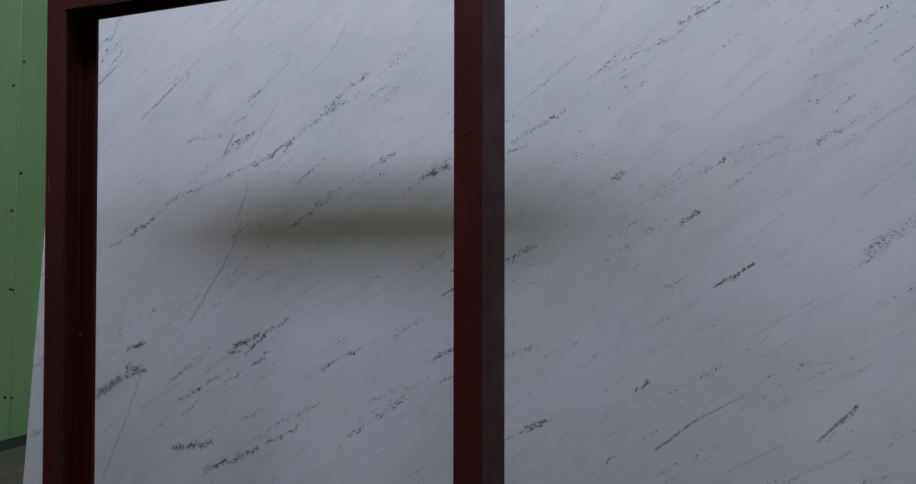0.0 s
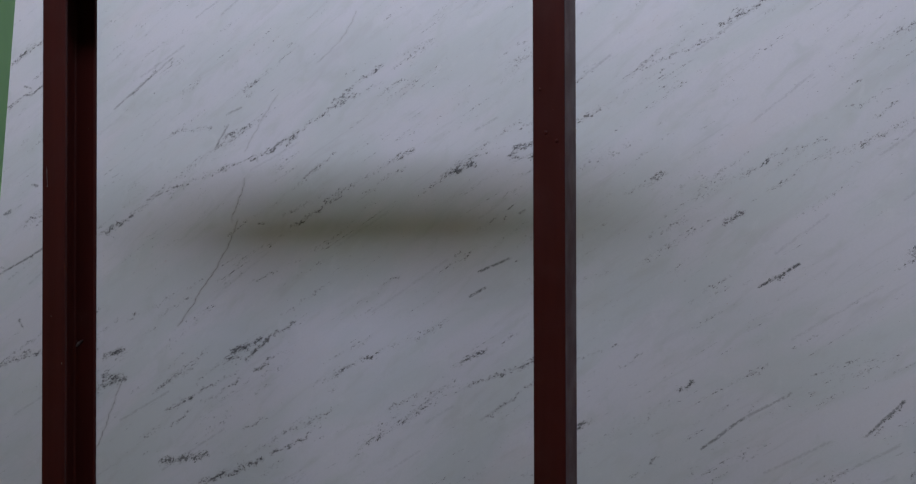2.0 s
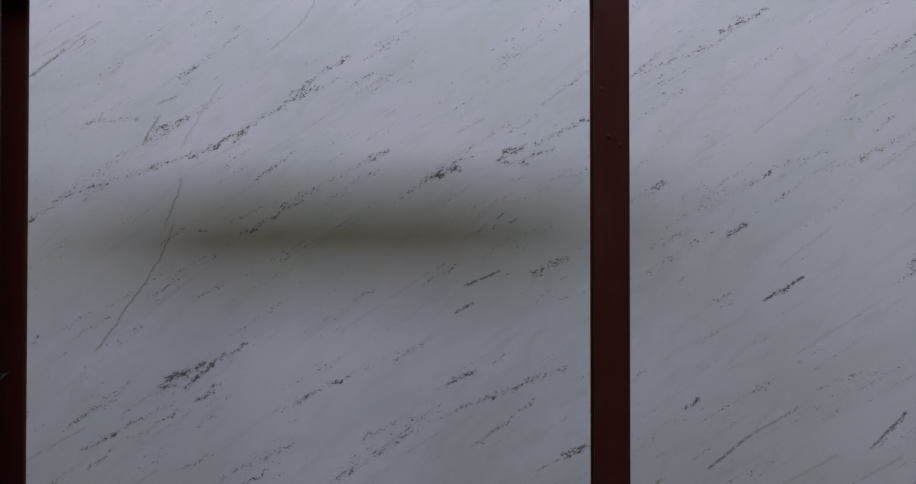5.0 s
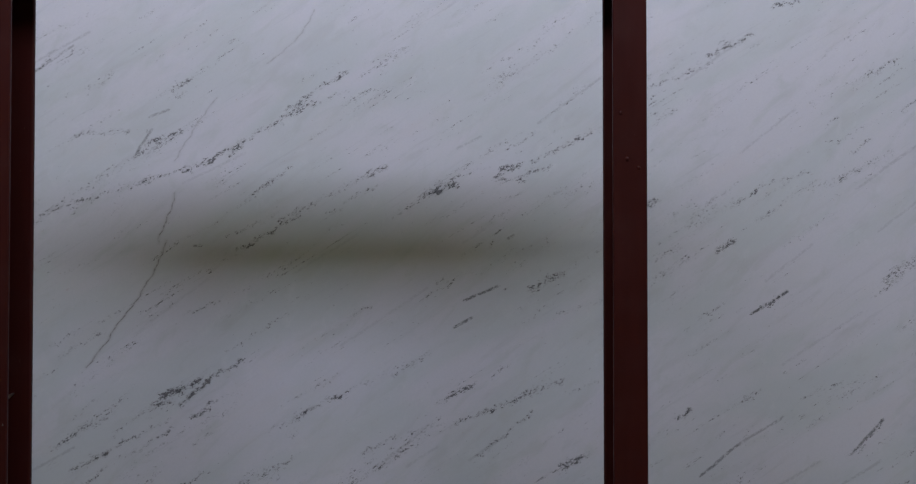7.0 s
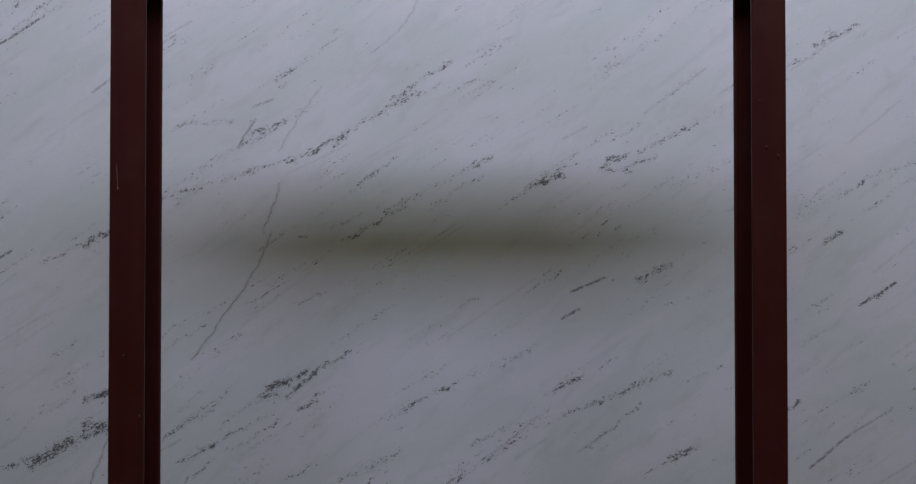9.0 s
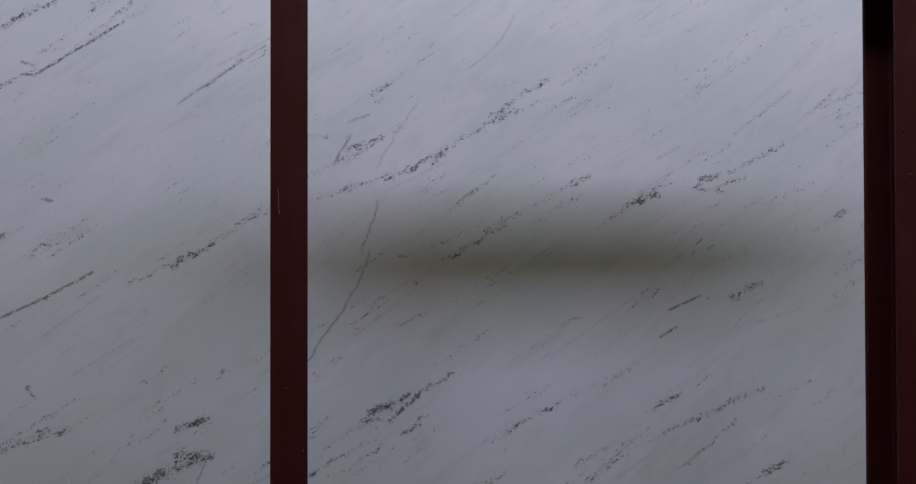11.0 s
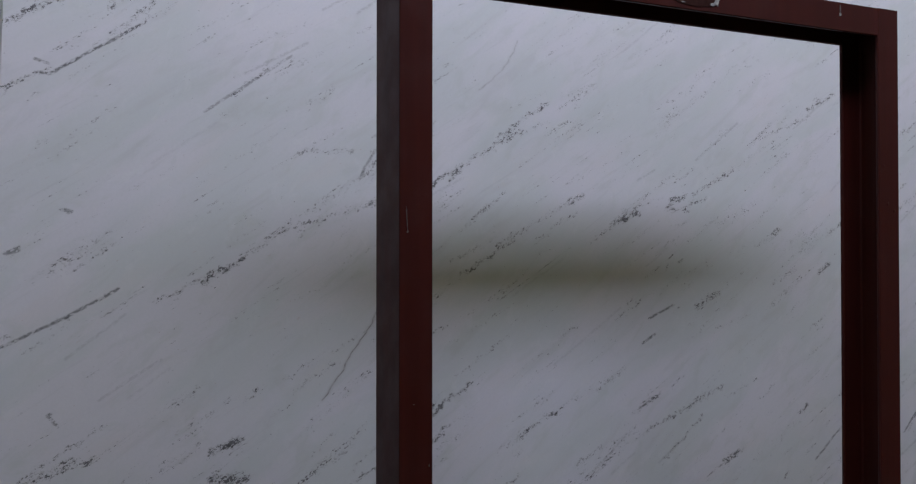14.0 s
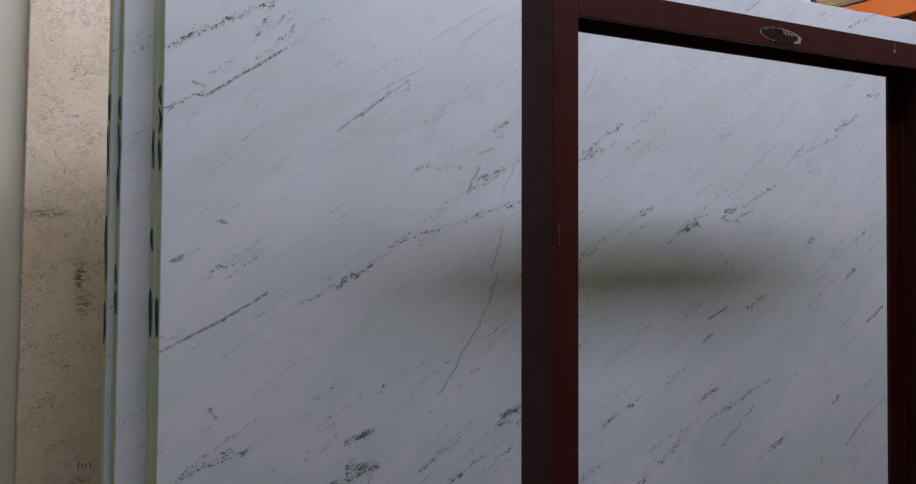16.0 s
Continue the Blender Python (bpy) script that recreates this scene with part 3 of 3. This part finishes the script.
def slab_face(name, front, back, shift, right, top, material, seed, step=0.02, pattern=False, rough=1.0, chamfer=0.0012):
    """The body of a stone slab: a gridded face, a small chamfer, ends and a back, all one closed mesh."""
    xs = np.arange(0, 1 + 1e-9, 1 / max(4, round(2.2 / step)))
    low = np.arange(0.004, 0.93, 0.04 if step < 0.02 else 0.08)
    zs = np.concatenate([low, np.arange(0.94, top - chamfer, step), [top - chamfer]])
    nx, nz = len(xs), len(zs)
    zz, tt = np.meshgrid(zs, xs, indexing="ij")
    left = edge_x(zz, shift, rough, seed) + chamfer
    end = right - chamfer + 0.0009 * np.sin(zz * 150 + seed)
    x = left + (end - left) * tt
    dip = 0.0006 * np.sin(x * 61 + seed) + 0.0008 * np.clip(np.sin(x * 43 + seed) - 0.9, 0, 1) * 10
    z = np.where(zz >= zs[-1], zz - dip, zz)
    verts = np.stack([x, np.full_like(x, front), z], -1).reshape(-1, 3)
    ids = np.arange(nx * nz).reshape(nz, nx)
    faces = np.stack([ids[:-1, :-1], ids[:-1, 1:], ids[1:, 1:], ids[1:, :-1]], -1).reshape(-1, 4)
    # the rim: out over the chamfer, back to the far side, then closed
    loop = np.concatenate([ids[0, :], ids[1:, -1], ids[-1, -2::-1], ids[-2:0:-1, 0]])
    rim = verts[loop]
    grow = np.zeros_like(rim)
    tl, nl = tt.reshape(-1)[loop], np.arange(len(loop))
    grow[:, 0] = np.where(tl <= 0, -chamfer, np.where(tl >= 1, chamfer, 0))
    grow[:, 2] = np.where(loop >= ids[-1, 0], chamfer, 0)
    grow[:, 1] = chamfer
    ring1 = rim + grow
    ring2 = ring1.copy()
    ring2[:, 1] = back
    n0, m = len(verts), len(loop)
    a, b = n0 + nl, n0 + m + nl
    nxt = np.roll(nl, -1)
    side1 = np.stack([loop, a, a[nxt], loop[nxt]], -1)
    side2 = np.stack([a, b, b[nxt], a[nxt]], -1)
    me = bpy.data.meshes.new(name)
    allfaces = np.concatenate([faces, side1, side2]).tolist() + [b.tolist()]
    me.from_pydata(np.concatenate([verts, ring1, ring2]).tolist(), [], allfaces)
    me.materials.append(material)
    me.materials.append(EDGE)
    slots = np.zeros(len(me.polygons), int)
    slots[len(faces) + m:len(faces) + 2 * m] = 1
    me.polygons.foreach_set("material_index", slots)
    if pattern:
        pts = np.concatenate([verts, ring1, ring2])
        near, power = crack_field(pts[:, 0], pts[:, 2], CRACKS)
        hair_near, hair = crack_field(pts[:, 0], pts[:, 2], HAIRS, 0.35)
        for key, values in (("hair_distance", hair_near), ("hair", hair), ("vein", vein_field(pts[:, 0], pts[:, 2])), ("crack_distance", near), ("crack", power)):
            me.attributes.new(key, "FLOAT", "POINT").data.foreach_set("value", values.astype(np.float32))
    me.validate()
    me.update()
    return me


def slab(name, label, front, back, shift, right, top, material, seed, group="", **more):
    ob = new(name, slab_face(name, front, back, shift, right, top, material, seed, **more))
    ob.matrix_world = LEAN
    return tagged(ob, label, "stone slab", group, "thing")


front_slab = slab("marble_slab", "white marble slab with dark flecked diagonal veins and hairline crack", 0.0, 0.0300, 0.0, 1.62, 1.981, MARBLE, 1.0, "stacked marble slabs", step=0.003, pattern=True, rough=0.45)
second_slab = slab("marble_slab", "white marble slab with pale green edge close behind another", 0.0308, 0.0608, -0.0015, 1.60, 1.972, MARBLE, 4.0, "stacked marble slabs")
third_slab = slab("marble_slab", "white marble slab standing out past its neighbours", 0.0616, 0.0925, -0.0425, 1.58, 1.975, MARBLE, 7.0, "stacked marble slabs")
fourth_slab = slab("marble_slab", "greyish white marble slab at the back of the stack", 0.0938, 0.1238, -0.0515, 1.57, 1.970, MARBLE, 11.0, "stacked marble slabs")
beige_slab = slab("limestone_slab", "beige fossil limestone slab with pits and brown seams", 0.578, 0.608, -0.119, 1.5, 2.12, LIMESTONE, 15.0, rough=2.5, step=0.006)
pts = np.array([v.co for v in beige_slab.data.vertices])
chipped = np.zeros(len(pts))
for x, z, rx, rz, power in ((-0.422, 1.462, 0.010, 0.026, 1.5), (-0.416, 1.412, 0.012, 0.018, 1.1), (-0.478, 1.578, 0.040, 0.009, 1.0), (-0.425, 1.09, 0.014, 0.010, 0.7), (-0.47, 1.10, 0.014, 0.009, 0.5), (-0.402, 1.715, 0.006, 0.008, 0.8)):
    chipped = np.maximum(chipped, power * np.exp(-((pts[:, 0] - x) / rx) ** 2 - ((pts[:, 2] - z) / rz) ** 2))
SEAMS = []                                                   # rusty hairline seams in the limestone
for a, b in itertools.pairwise(((-0.471, 1.358), (-0.477, 1.340), (-0.469, 1.320), (-0.462, 1.305), (-0.453, 1.298), (-0.434, 1.302), (-0.411, 1.293))):
    SEAMS.append((*a, *b, 1.0))
for a, b in itertools.pairwise(((-0.465, 1.699), (-0.459, 1.676), (-0.452, 1.667), (-0.444, 1.650), (-0.440, 1.637), (-0.432, 1.627))):
    SEAMS.append((*a, *b, 1.0))
for a, b in itertools.pairwise(((-0.496, 1.226), (-0.479, 1.232), (-0.463, 1.223))):
    SEAMS.append((*a, *b, 1.0))
for a, b in itertools.pairwise(((-0.438, 1.848), (-0.417, 1.841), (-0.405, 1.847))):
    SEAMS.append((*a, *b, 1.0))
seam_far, seam = crack_field(pts[:, 0], pts[:, 2], SEAMS)
for key, values in (("chipped", chipped), ("seam_distance", seam_far), ("seam", seam)):
    beige_slab.data.attributes.new(key, "FLOAT", "POINT").data.foreach_set("value", values.astype(np.float32))
grey_slab = slab("stone_slab", "plain greyish beige polished stone slab behind limestone", 0.615, 0.645, -0.30, 1.3, 2.12, GREY_STONE, 19.0)

# ---- the red steel frame ----
W, D, SPAN, LOW, TOP = 0.0401, 0.0715, 0.779, 1.7620, 1.8021
steel_frame = new("steel_frame")
tagged(steel_frame, "oxide red painted steel portal frame, scratched, in front of marble", "steel frame")
WEB, FLANGE, ROOT, TOE = 0.0060, 0.0066, 0.0040, 0.0030


def channel_outline():
    """The section of a rolled channel: u from the back of the web out to the toes, v from front to rear."""
    def arc(cu, cv, r, a0, a1, steps=5):
        return [(cu + r * math.cos(radians(a0 + (a1 - a0) * i / steps)), cv + r * math.sin(radians(a0 + (a1 - a0) * i / steps))) for i in range(steps + 1)]
    slope = 0.0012                                           # flanges thin out towards their toes
    half = arc(0.0014, 0.0014, 0.0014, 180, 270, 3)          # outer corner at the front
    half += [(W - 0.0012, 0.0), (W, 0.0012)]
    half += arc(W - TOE, FLANGE - slope - TOE + 0.0012, TOE, 0, 80)
    half += arc(WEB + ROOT, FLANGE + slope + ROOT, ROOT, 268, 180)
    return half + [(u, D - v) for u, v in reversed(half)]


def channel(name, length, place, label=""):
    """A rolled steel channel of the given length, its section carried along by place(u, v, w)."""
    bm = bmesh.new()
    ends = [[bm.verts.new(place(u, v, w)) for u, v in channel_outline()] for w in (0.0, length)]
    count = len(ends[0])
    for i in range(count):
        j = (i + 1) % count
        bm.faces.new((ends[0][i], ends[0][j], ends[1][j], ends[1][i]))
    bm.faces.new(ends[0])
    bm.faces.new(ends[1])
    bmesh.ops.recalc_face_normals(bm, faces=bm.faces[:])
    return part(name, bm, PAINT, steel_frame, label)


channel("post", TOP, lambda u, v, w: (u, v, w))
channel("post", TOP, lambda u, v, w: (SPAN - u, v, w))
channel("top_bar", SPAN - 2 * W, lambda u, v, w: (W + w, v + 0.0004, LOW + W - u), "red top bar with a scraped bare patch")
for x0 in (WEB, SPAN - W):                                   # unseen plates that close the posts' tops, added to keep light out
    bm = bmesh.new()
    box(bm, (x0, FLANGE - 0.001, TOP - 0.006), (x0 + W - WEB, D - FLANGE + 0.001, TOP - 0.001), 0.0006, 1)
    part("unseen_cap_plate", bm, PAINT, steel_frame)
rnd = random.Random(21)
for i in range(9):                                           # paint beads hanging from the rear edge of the top bar
    bm = bmesh.new()
    bmesh.ops.create_uvsphere(bm, u_segments=8, v_segments=5, radius=1.0)
    cx, r = 0.06 + 0.66 * rnd.random(), 0.0009 + 0.0009 * rnd.random()
    for v in bm.verts:
        v.co = Vector((cx + v.co.x * r * 1.6, D - 0.004 + v.co.y * r, LOW + 0.0002 + v.co.z * r))
    part("paint_drip", bm, PAINT, steel_frame)
bm = bmesh.new()
box(bm, (SPAN, 0.004, TOP - 0.064), (SPAN + 0.0022, D - 0.004, TOP - 0.003), 0.0006, 1)
part("end_plate", bm, PAINT, steel_frame)

# ---- green wall ----
WALL = Matrix.Translation((-5.14, 4.05, 0)) @ Matrix.Rotation(radians(11), 4, "Z") @ Matrix.Rotation(radians(-1.5), 4, "X")
green_wall = new("green_metal_wall")
green_wall.matrix_world = WALL
tagged(green_wall, "green painted sheet metal wall with bolted seams", "wall", kind="structure")
for i in range(-4, 5):
    bm = bmesh.new()
    box(bm, (-0.05, i * 1.2 + 0.0025, -0.02), (0.0, i * 1.2 + 1.1975, 5.6), 0.002, 1)
    part("panel", bm, GREEN, green_wall)
    bm = bmesh.new()
    box(bm, (-0.045, i * 1.2 - 0.011, -0.02), (0.006, i * 1.2 - 0.001, 5.6), 0.002, 1)
    part("seam_strip", bm, SEAM, green_wall, "pale green folded seam")
bm = bmesh.new()
bmesh.ops.create_cone(bm, cap_ends=True, segments=10, radius1=0.012, radius2=0.008, depth=0.010, matrix=Matrix.Rotation(radians(90), 4, "Y"))
BOLT = mesh_from(bm, "bolt", RUBBER)
for y, z in ((-0.035, 3.47), (0.03, 2.93), (-0.08, 2.72), (-0.05, 1.145), (-0.02, 1.14), (-0.07, 0.32), (0.0, 0.31), (0.03, 2.05), (-0.06, 1.75)):
    bolt = new("bolt", BOLT)
    bolt.parent = green_wall
    bolt.location = (0.006, y, z)

# flat dark strip on the ground before the wall's foot
gutter = new("gutter")
gutter.matrix_world = Matrix.Translation((-5.14, 4.05, 0)) @ Matrix.Rotation(radians(11), 4, "Z")
bm = bmesh.new()
box(bm, (0.02, -5.0, -0.02), (0.30, 6.0, 0.006), 0.003, 1)
part("foot_strip", bm, RUBBER, gutter)
tagged(gutter, "dark strip along the foot of the wall", "gutter", kind="structure")

# ---- unseen wall and roof, added to shade the slabs and bounce olive light ----
bm = bmesh.new()
box(bm, (-7.0, -3.90, -0.02), (7.5, -3.70, LOW_ROOF - 0.004), 0.01)
bounce_wall = new("bounce_wall_south", mesh_from(bm, "bounce_wall_south", BOUNCE_WALL))
tagged(bounce_wall, "unseen plain olive wall added to bounce warm light", "wall", kind="structure")
# roof out of view, added to cut the sky light round the lamp
bm = bmesh.new()
x0, x1 = LIGHT_X - LIGHT_W / 2, LIGHT_X + LIGHT_W / 2
box(bm, (-3.2, -3.95, LOW_ROOF), (3.6, -1.36, LOW_ROOF + 0.10))               # low roof over the aisle
box(bm, (-3.2, -1.50, HIGH_ROOF), (3.6, 2.6, HIGH_ROOF + 0.10))               # high roof over the slabs
box(bm, (-3.2, -1.46, LOW_ROOF + 0.104), (x0, -1.36, HIGH_ROOF - 0.004))      # upstand beside the lamp
box(bm, (x1, -1.46, LOW_ROOF + 0.104), (3.6, -1.36, HIGH_ROOF - 0.004))
unseen_roof = new("ceiling", mesh_from(bm, "ceiling", UNSEEN_ROOF))
tagged(unseen_roof, "unseen plain roof added to block sky light, open at the lamp", "ceiling", kind="structure")

# ---- white building and orange gable behind ----
FAR = Matrix.Translation((5.31, 3.82, 0)) @ Matrix.Rotation(radians(-30), 4, "Z")
white_house = new("white_building")
white_house.matrix_world = FAR
tagged(white_house, "plain white rendered building behind the slabs", "building")
bm = bmesh.new()
box(bm, (-2.6, 0.6, -0.02), (0.03, 3.6, 5.2), 0.01)
part("wall", bm, WHITE_WALL, white_house)

gable = new("orange_shelter")
gable.matrix_world = FAR
tagged(gable, "orange painted steel shelter with sloping roof edge", "shelter")
TILT = Matrix.Rotation(radians(-15), 4, "Y")


def sloped(name, lo, hi, material, at):
    bm = bmesh.new()
    box(bm, lo, hi, 0.006, 1)
    bm.transform(Matrix.Translation(at) @ TILT)
    part(name, bm, material, gable)


sloped("rafter", (-0.3, 0.0, -0.17), (2.6, 0.12, 0.0), ORANGE, (0.14, 0.0, 3.345))
sloped("roof_edge", (-0.3, -0.02, 0.002), (2.6, 0.5, 0.03), DARK_STEEL, (0.14, 0.0, 3.345))
for x in (0.60, 2.2):
    bm = bmesh.new()
    box(bm, (x, 0.01, 0.0), (x + 0.16, 0.11, 3.24 + (x - 0.2) * 0.27), 0.008, 1)
    part("post", bm, ORANGE, gable)
bm = bmesh.new()
box(bm, (0.05, 0.55, 0.0), (3.2, 0.65, 4.6), 0.01, 1)
part("back_panel", bm, OCHRE, gable, "weathered ochre sheet")
bm = bmesh.new()
box(bm, (0.05, 0.50, 3.36), (3.2, 0.548, 3.42), 0.006, 1)
part("rail", bm, DARK_STEEL, gable)

# ---- marker strokes on the slab ends ----
def stroke(owner, shift, depth, z0, z1, width, sway, seed):
    """A hand-drawn marker line down the end of a slab: a thin ribbon laid on it."""
    bm = bmesh.new()
    rows = 9
    last = None
    for i in range(rows):
        t = i / (rows - 1)
        z = z0 + (z1 - z0) * t
        y = depth + sway * math.sin(t * 4.4 + seed)
        half = 0.5 * width * (0.12 + 0.88 * math.sin(math.pi * t ** (0.6 + 0.25 * (seed % 3))) ** 0.7)
        x = float(edge_x(np.array(z), shift, 0.0, 0.0)) - 0.0016
        pair = [bm.verts.new((x, y - half, z)), bm.verts.new((x, y + half, z))]
        if last:
            bm.faces.new((last[0], last[1], pair[1], pair[0]))
        last = pair
    made = bmesh.ops.extrude_face_region(bm, geom=bm.faces[:])
    bmesh.ops.translate(bm, verts=[v for v in made["geom"] if isinstance(v, bmesh.types.BMVert)], vec=(0.0009, 0, 0))
    bmesh.ops.recalc_face_normals(bm, faces=bm.faces[:])
    return part("marker_stroke", bm, INK, owner, "blue-green marker stroke")


stroke(front_slab, 0.0, 0.014, 1.697, 1.668, 0.010, 0.006, 0.0)
stroke(front_slab, 0.0, 0.016, 1.666, 1.630, 0.011, 0.008, 2.4)
stroke(front_slab, 0.0, 0.014, 1.622, 1.578, 0.011, 0.003, 1.0)
stroke(front_slab, 0.0, 0.013, 1.405, 1.352, 0.013, 0.002, 0.5)
stroke(second_slab, -0.0015, 0.046, 1.640, 1.585, 0.008, 0.003, 0.0)
stroke(second_slab, -0.0015, 0.044, 1.502, 1.470, 0.012, 0.004, 0.0)
stroke(second_slab, -0.0015, 0.046, 1.418, 1.352, 0.014, 0.002, 0.7)
stroke(third_slab, -0.0425, 0.074, 1.690, 1.655, 0.012, 0.004, 0.0)
stroke(third_slab, -0.0425, 0.076, 1.655, 1.590, 0.009, 0.006, 1.4)
stroke(third_slab, -0.0425, 0.075, 1.590, 1.535, 0.011, 0.004, 0.2)
stroke(third_slab, -0.0425, 0.078, 1.455, 1.425, 0.008, 0.003, 1.0)
stroke(third_slab, -0.0425, 0.074, 1.418, 1.385, 0.011, 0.003, 0.0)
stroke(fourth_slab, -0.0515, 0.105, 1.700, 1.660, 0.014, 0.002, 0.0)
stroke(fourth_slab, -0.0515, 0.110, 1.655, 1.580, 0.008, 0.004, 1.0)
stroke(fourth_slab, -0.0515, 0.107, 1.525, 1.430, 0.011, 0.005, 0.4)
stroke(fourth_slab, -0.0515, 0.106, 1.405, 1.345, 0.011, 0.004, 2.0)


# unreadable pencilled letters low on the limestone
for i, (dx, tall, turn) in enumerate(((0.0, 0.015, 10), (0.007, 0.009, -8), (0.013, 0.010, 6), (0.020, 0.012, -4))):
    bm = bmesh.new()
    box(bm, (-0.0011, -0.0006, -tall / 2), (0.0011, 0.0010, tall / 2))
    bm.transform(Matrix.Translation((-0.425 + dx, 0.578, 1.118)) @ Matrix.Rotation(radians(turn), 4, "Y"))
    part("pencil_mark", bm, PENCIL, beige_slab, "dark pencil mark")


# ---- wear on the frame ----
def flake(name, cx, cz, rx, rz, turn, material, seed, label="", owner=steel_frame, ragged=0.25, sides=18, proud=0.0005):
    """A thin ragged patch on the front of the frame."""
    rnd = random.Random(seed)
    bm = bmesh.new()
    c, s = math.cos(radians(turn)), math.sin(radians(turn))
    loop = []
    for i in range(sides):
        a = 2 * math.pi * i / sides
        r = 1 + ragged * (rnd.random() - 0.5) * 2
        u, v = rx * r * math.cos(a), rz * r * math.sin(a)
        loop.append(bm.verts.new((cx + u * c - v * s, -proud, cz + u * s + v * c)))
    face = bm.faces.new(loop)
    made = bmesh.ops.extrude_face_region(bm, geom=[face])
    bmesh.ops.translate(bm, verts=[v for v in made["geom"] if isinstance(v, bmesh.types.BMVert)], vec=(0, proud + 0.0008, 0))
    bmesh.ops.recalc_face_normals(bm, faces=bm.faces[:])
    return part(name, bm, material, owner, label)


flake("scraped_patch", 0.405, 1.7790, 0.040, 0.0118, -3, PRIMER, 3, "dark scraped patch", ragged=0.08)
rnd = random.Random(8)
for i in range(12):                                       # pale rim along the top of the patch
    a = radians(148 - i * 12.5)
    flake("paint_chip", 0.405 + 0.040 * math.cos(a), 1.7790 + 0.0105 * math.sin(a) - 0.0015 * math.cos(a), 0.0042, 0.00035 + 0.0006 * (i > 5), -18 + i * 2 - 30 * (i > 9), BARE, i, ragged=0.4, sides=9, proud=0.0008)
for i in range(7):                                        # fringe of drips under the rim
    flake("paint_chip", 0.4115 + 0.0032 * i, 1.7858 - 0.0004 * i - 0.0008 * (i % 3), 0.0006, 0.0022 + 0.0014 * rnd.random(), 8, BARE, 20 + i, ragged=0.3, sides=8, proud=0.0009)
flake("paint_chip", 0.4445, 1.7760, 0.0035, 0.0052, -25, BARE, 41, ragged=0.45, proud=0.0009)
flake("paint_chip", 0.4370, 1.7722, 0.0050, 0.0018, 12, BARE, 42, ragged=0.45, proud=0.0009)
for i in range(5):
    a = radians(170 + i * 19)
    flake("paint_chip", 0.405 + 0.040 * math.cos(a), 1.7790 + 0.0105 * math.sin(a) + 0.0015, 0.0032, 0.0004, -60 + i * 14, BARE, 50 + i, ragged=0.4, sides=8, proud=0.0008)
flake("paint_run", 0.6645, 1.7905, 0.0010, 0.0070, 0, SCRATCH, 60, "pale paint run", ragged=0.25)
flake("paint_run", 0.6645, 1.7846, 0.0018, 0.0022, 0, BARE, 61, ragged=0.2)
flake("scratch", 0.0088, 1.4870, 0.0004, 0.0130, 3, SCRATCH, 62, "thin pale scratch", ragged=0.2)
flake("scratch", 0.0096, 1.4735, 0.0010, 0.0013, 0, SCRATCH, 63, ragged=0.2)
flake("scratch", 0.0083, 1.4965, 0.0008, 0.0010, 0, SCRATCH, 64, ragged=0.2)
flake("paint_chip", 0.0357, 1.2151, 0.0006, 0.0014, 0, SCRATCH, 65, ragged=0.2, sides=8)
flake("paint_chip", 0.0172, 1.2836, 0.0010, 0.0006, -30, SCRATCH, 66, ragged=0.2, sides=8)


def blob(cx, cz, r, seed):
    """A drip of paint dried on the front of a post."""
    bm = bmesh.new()
    bmesh.ops.create_uvsphere(bm, u_segments=10, v_segments=6, radius=1.0)
    for v in bm.verts:
        v.co = Vector((cx + v.co.x * r, v.co.y * r * 0.45, cz + v.co.z * r * 1.3))
    for f in bm.faces:
        f.smooth = True
    part("paint_drip", bm, PAINT, steel_frame)


blob(0.7555, 1.5221, 0.0022, 1)
blob(0.7691, 1.5119, 0.0020, 2)
blob(0.7480, 1.5760, 0.0018, 3)

# pale chip on the rear flange inside the first post
chip = bmesh.new()
tip = [chip.verts.new((x, D - FLANGE - 0.0030, z)) for x, z in ((0.0085, 1.2335), (0.0115, 1.2330), (0.0215, 1.2430), (0.0190, 1.2432), (0.0120, 1.2395))]
face = chip.faces.new(tip)
made = bmesh.ops.extrude_face_region(chip, geom=[face])
bmesh.ops.translate(chip, verts=[v for v in made["geom"] if isinstance(v, bmesh.types.BMVert)], vec=(0, 0.0024, 0))
bmesh.ops.recalc_face_normals(chip, faces=chip.faces[:])
part("paint_chip", chip, SCRATCH, steel_frame, "pale chip in the paint")
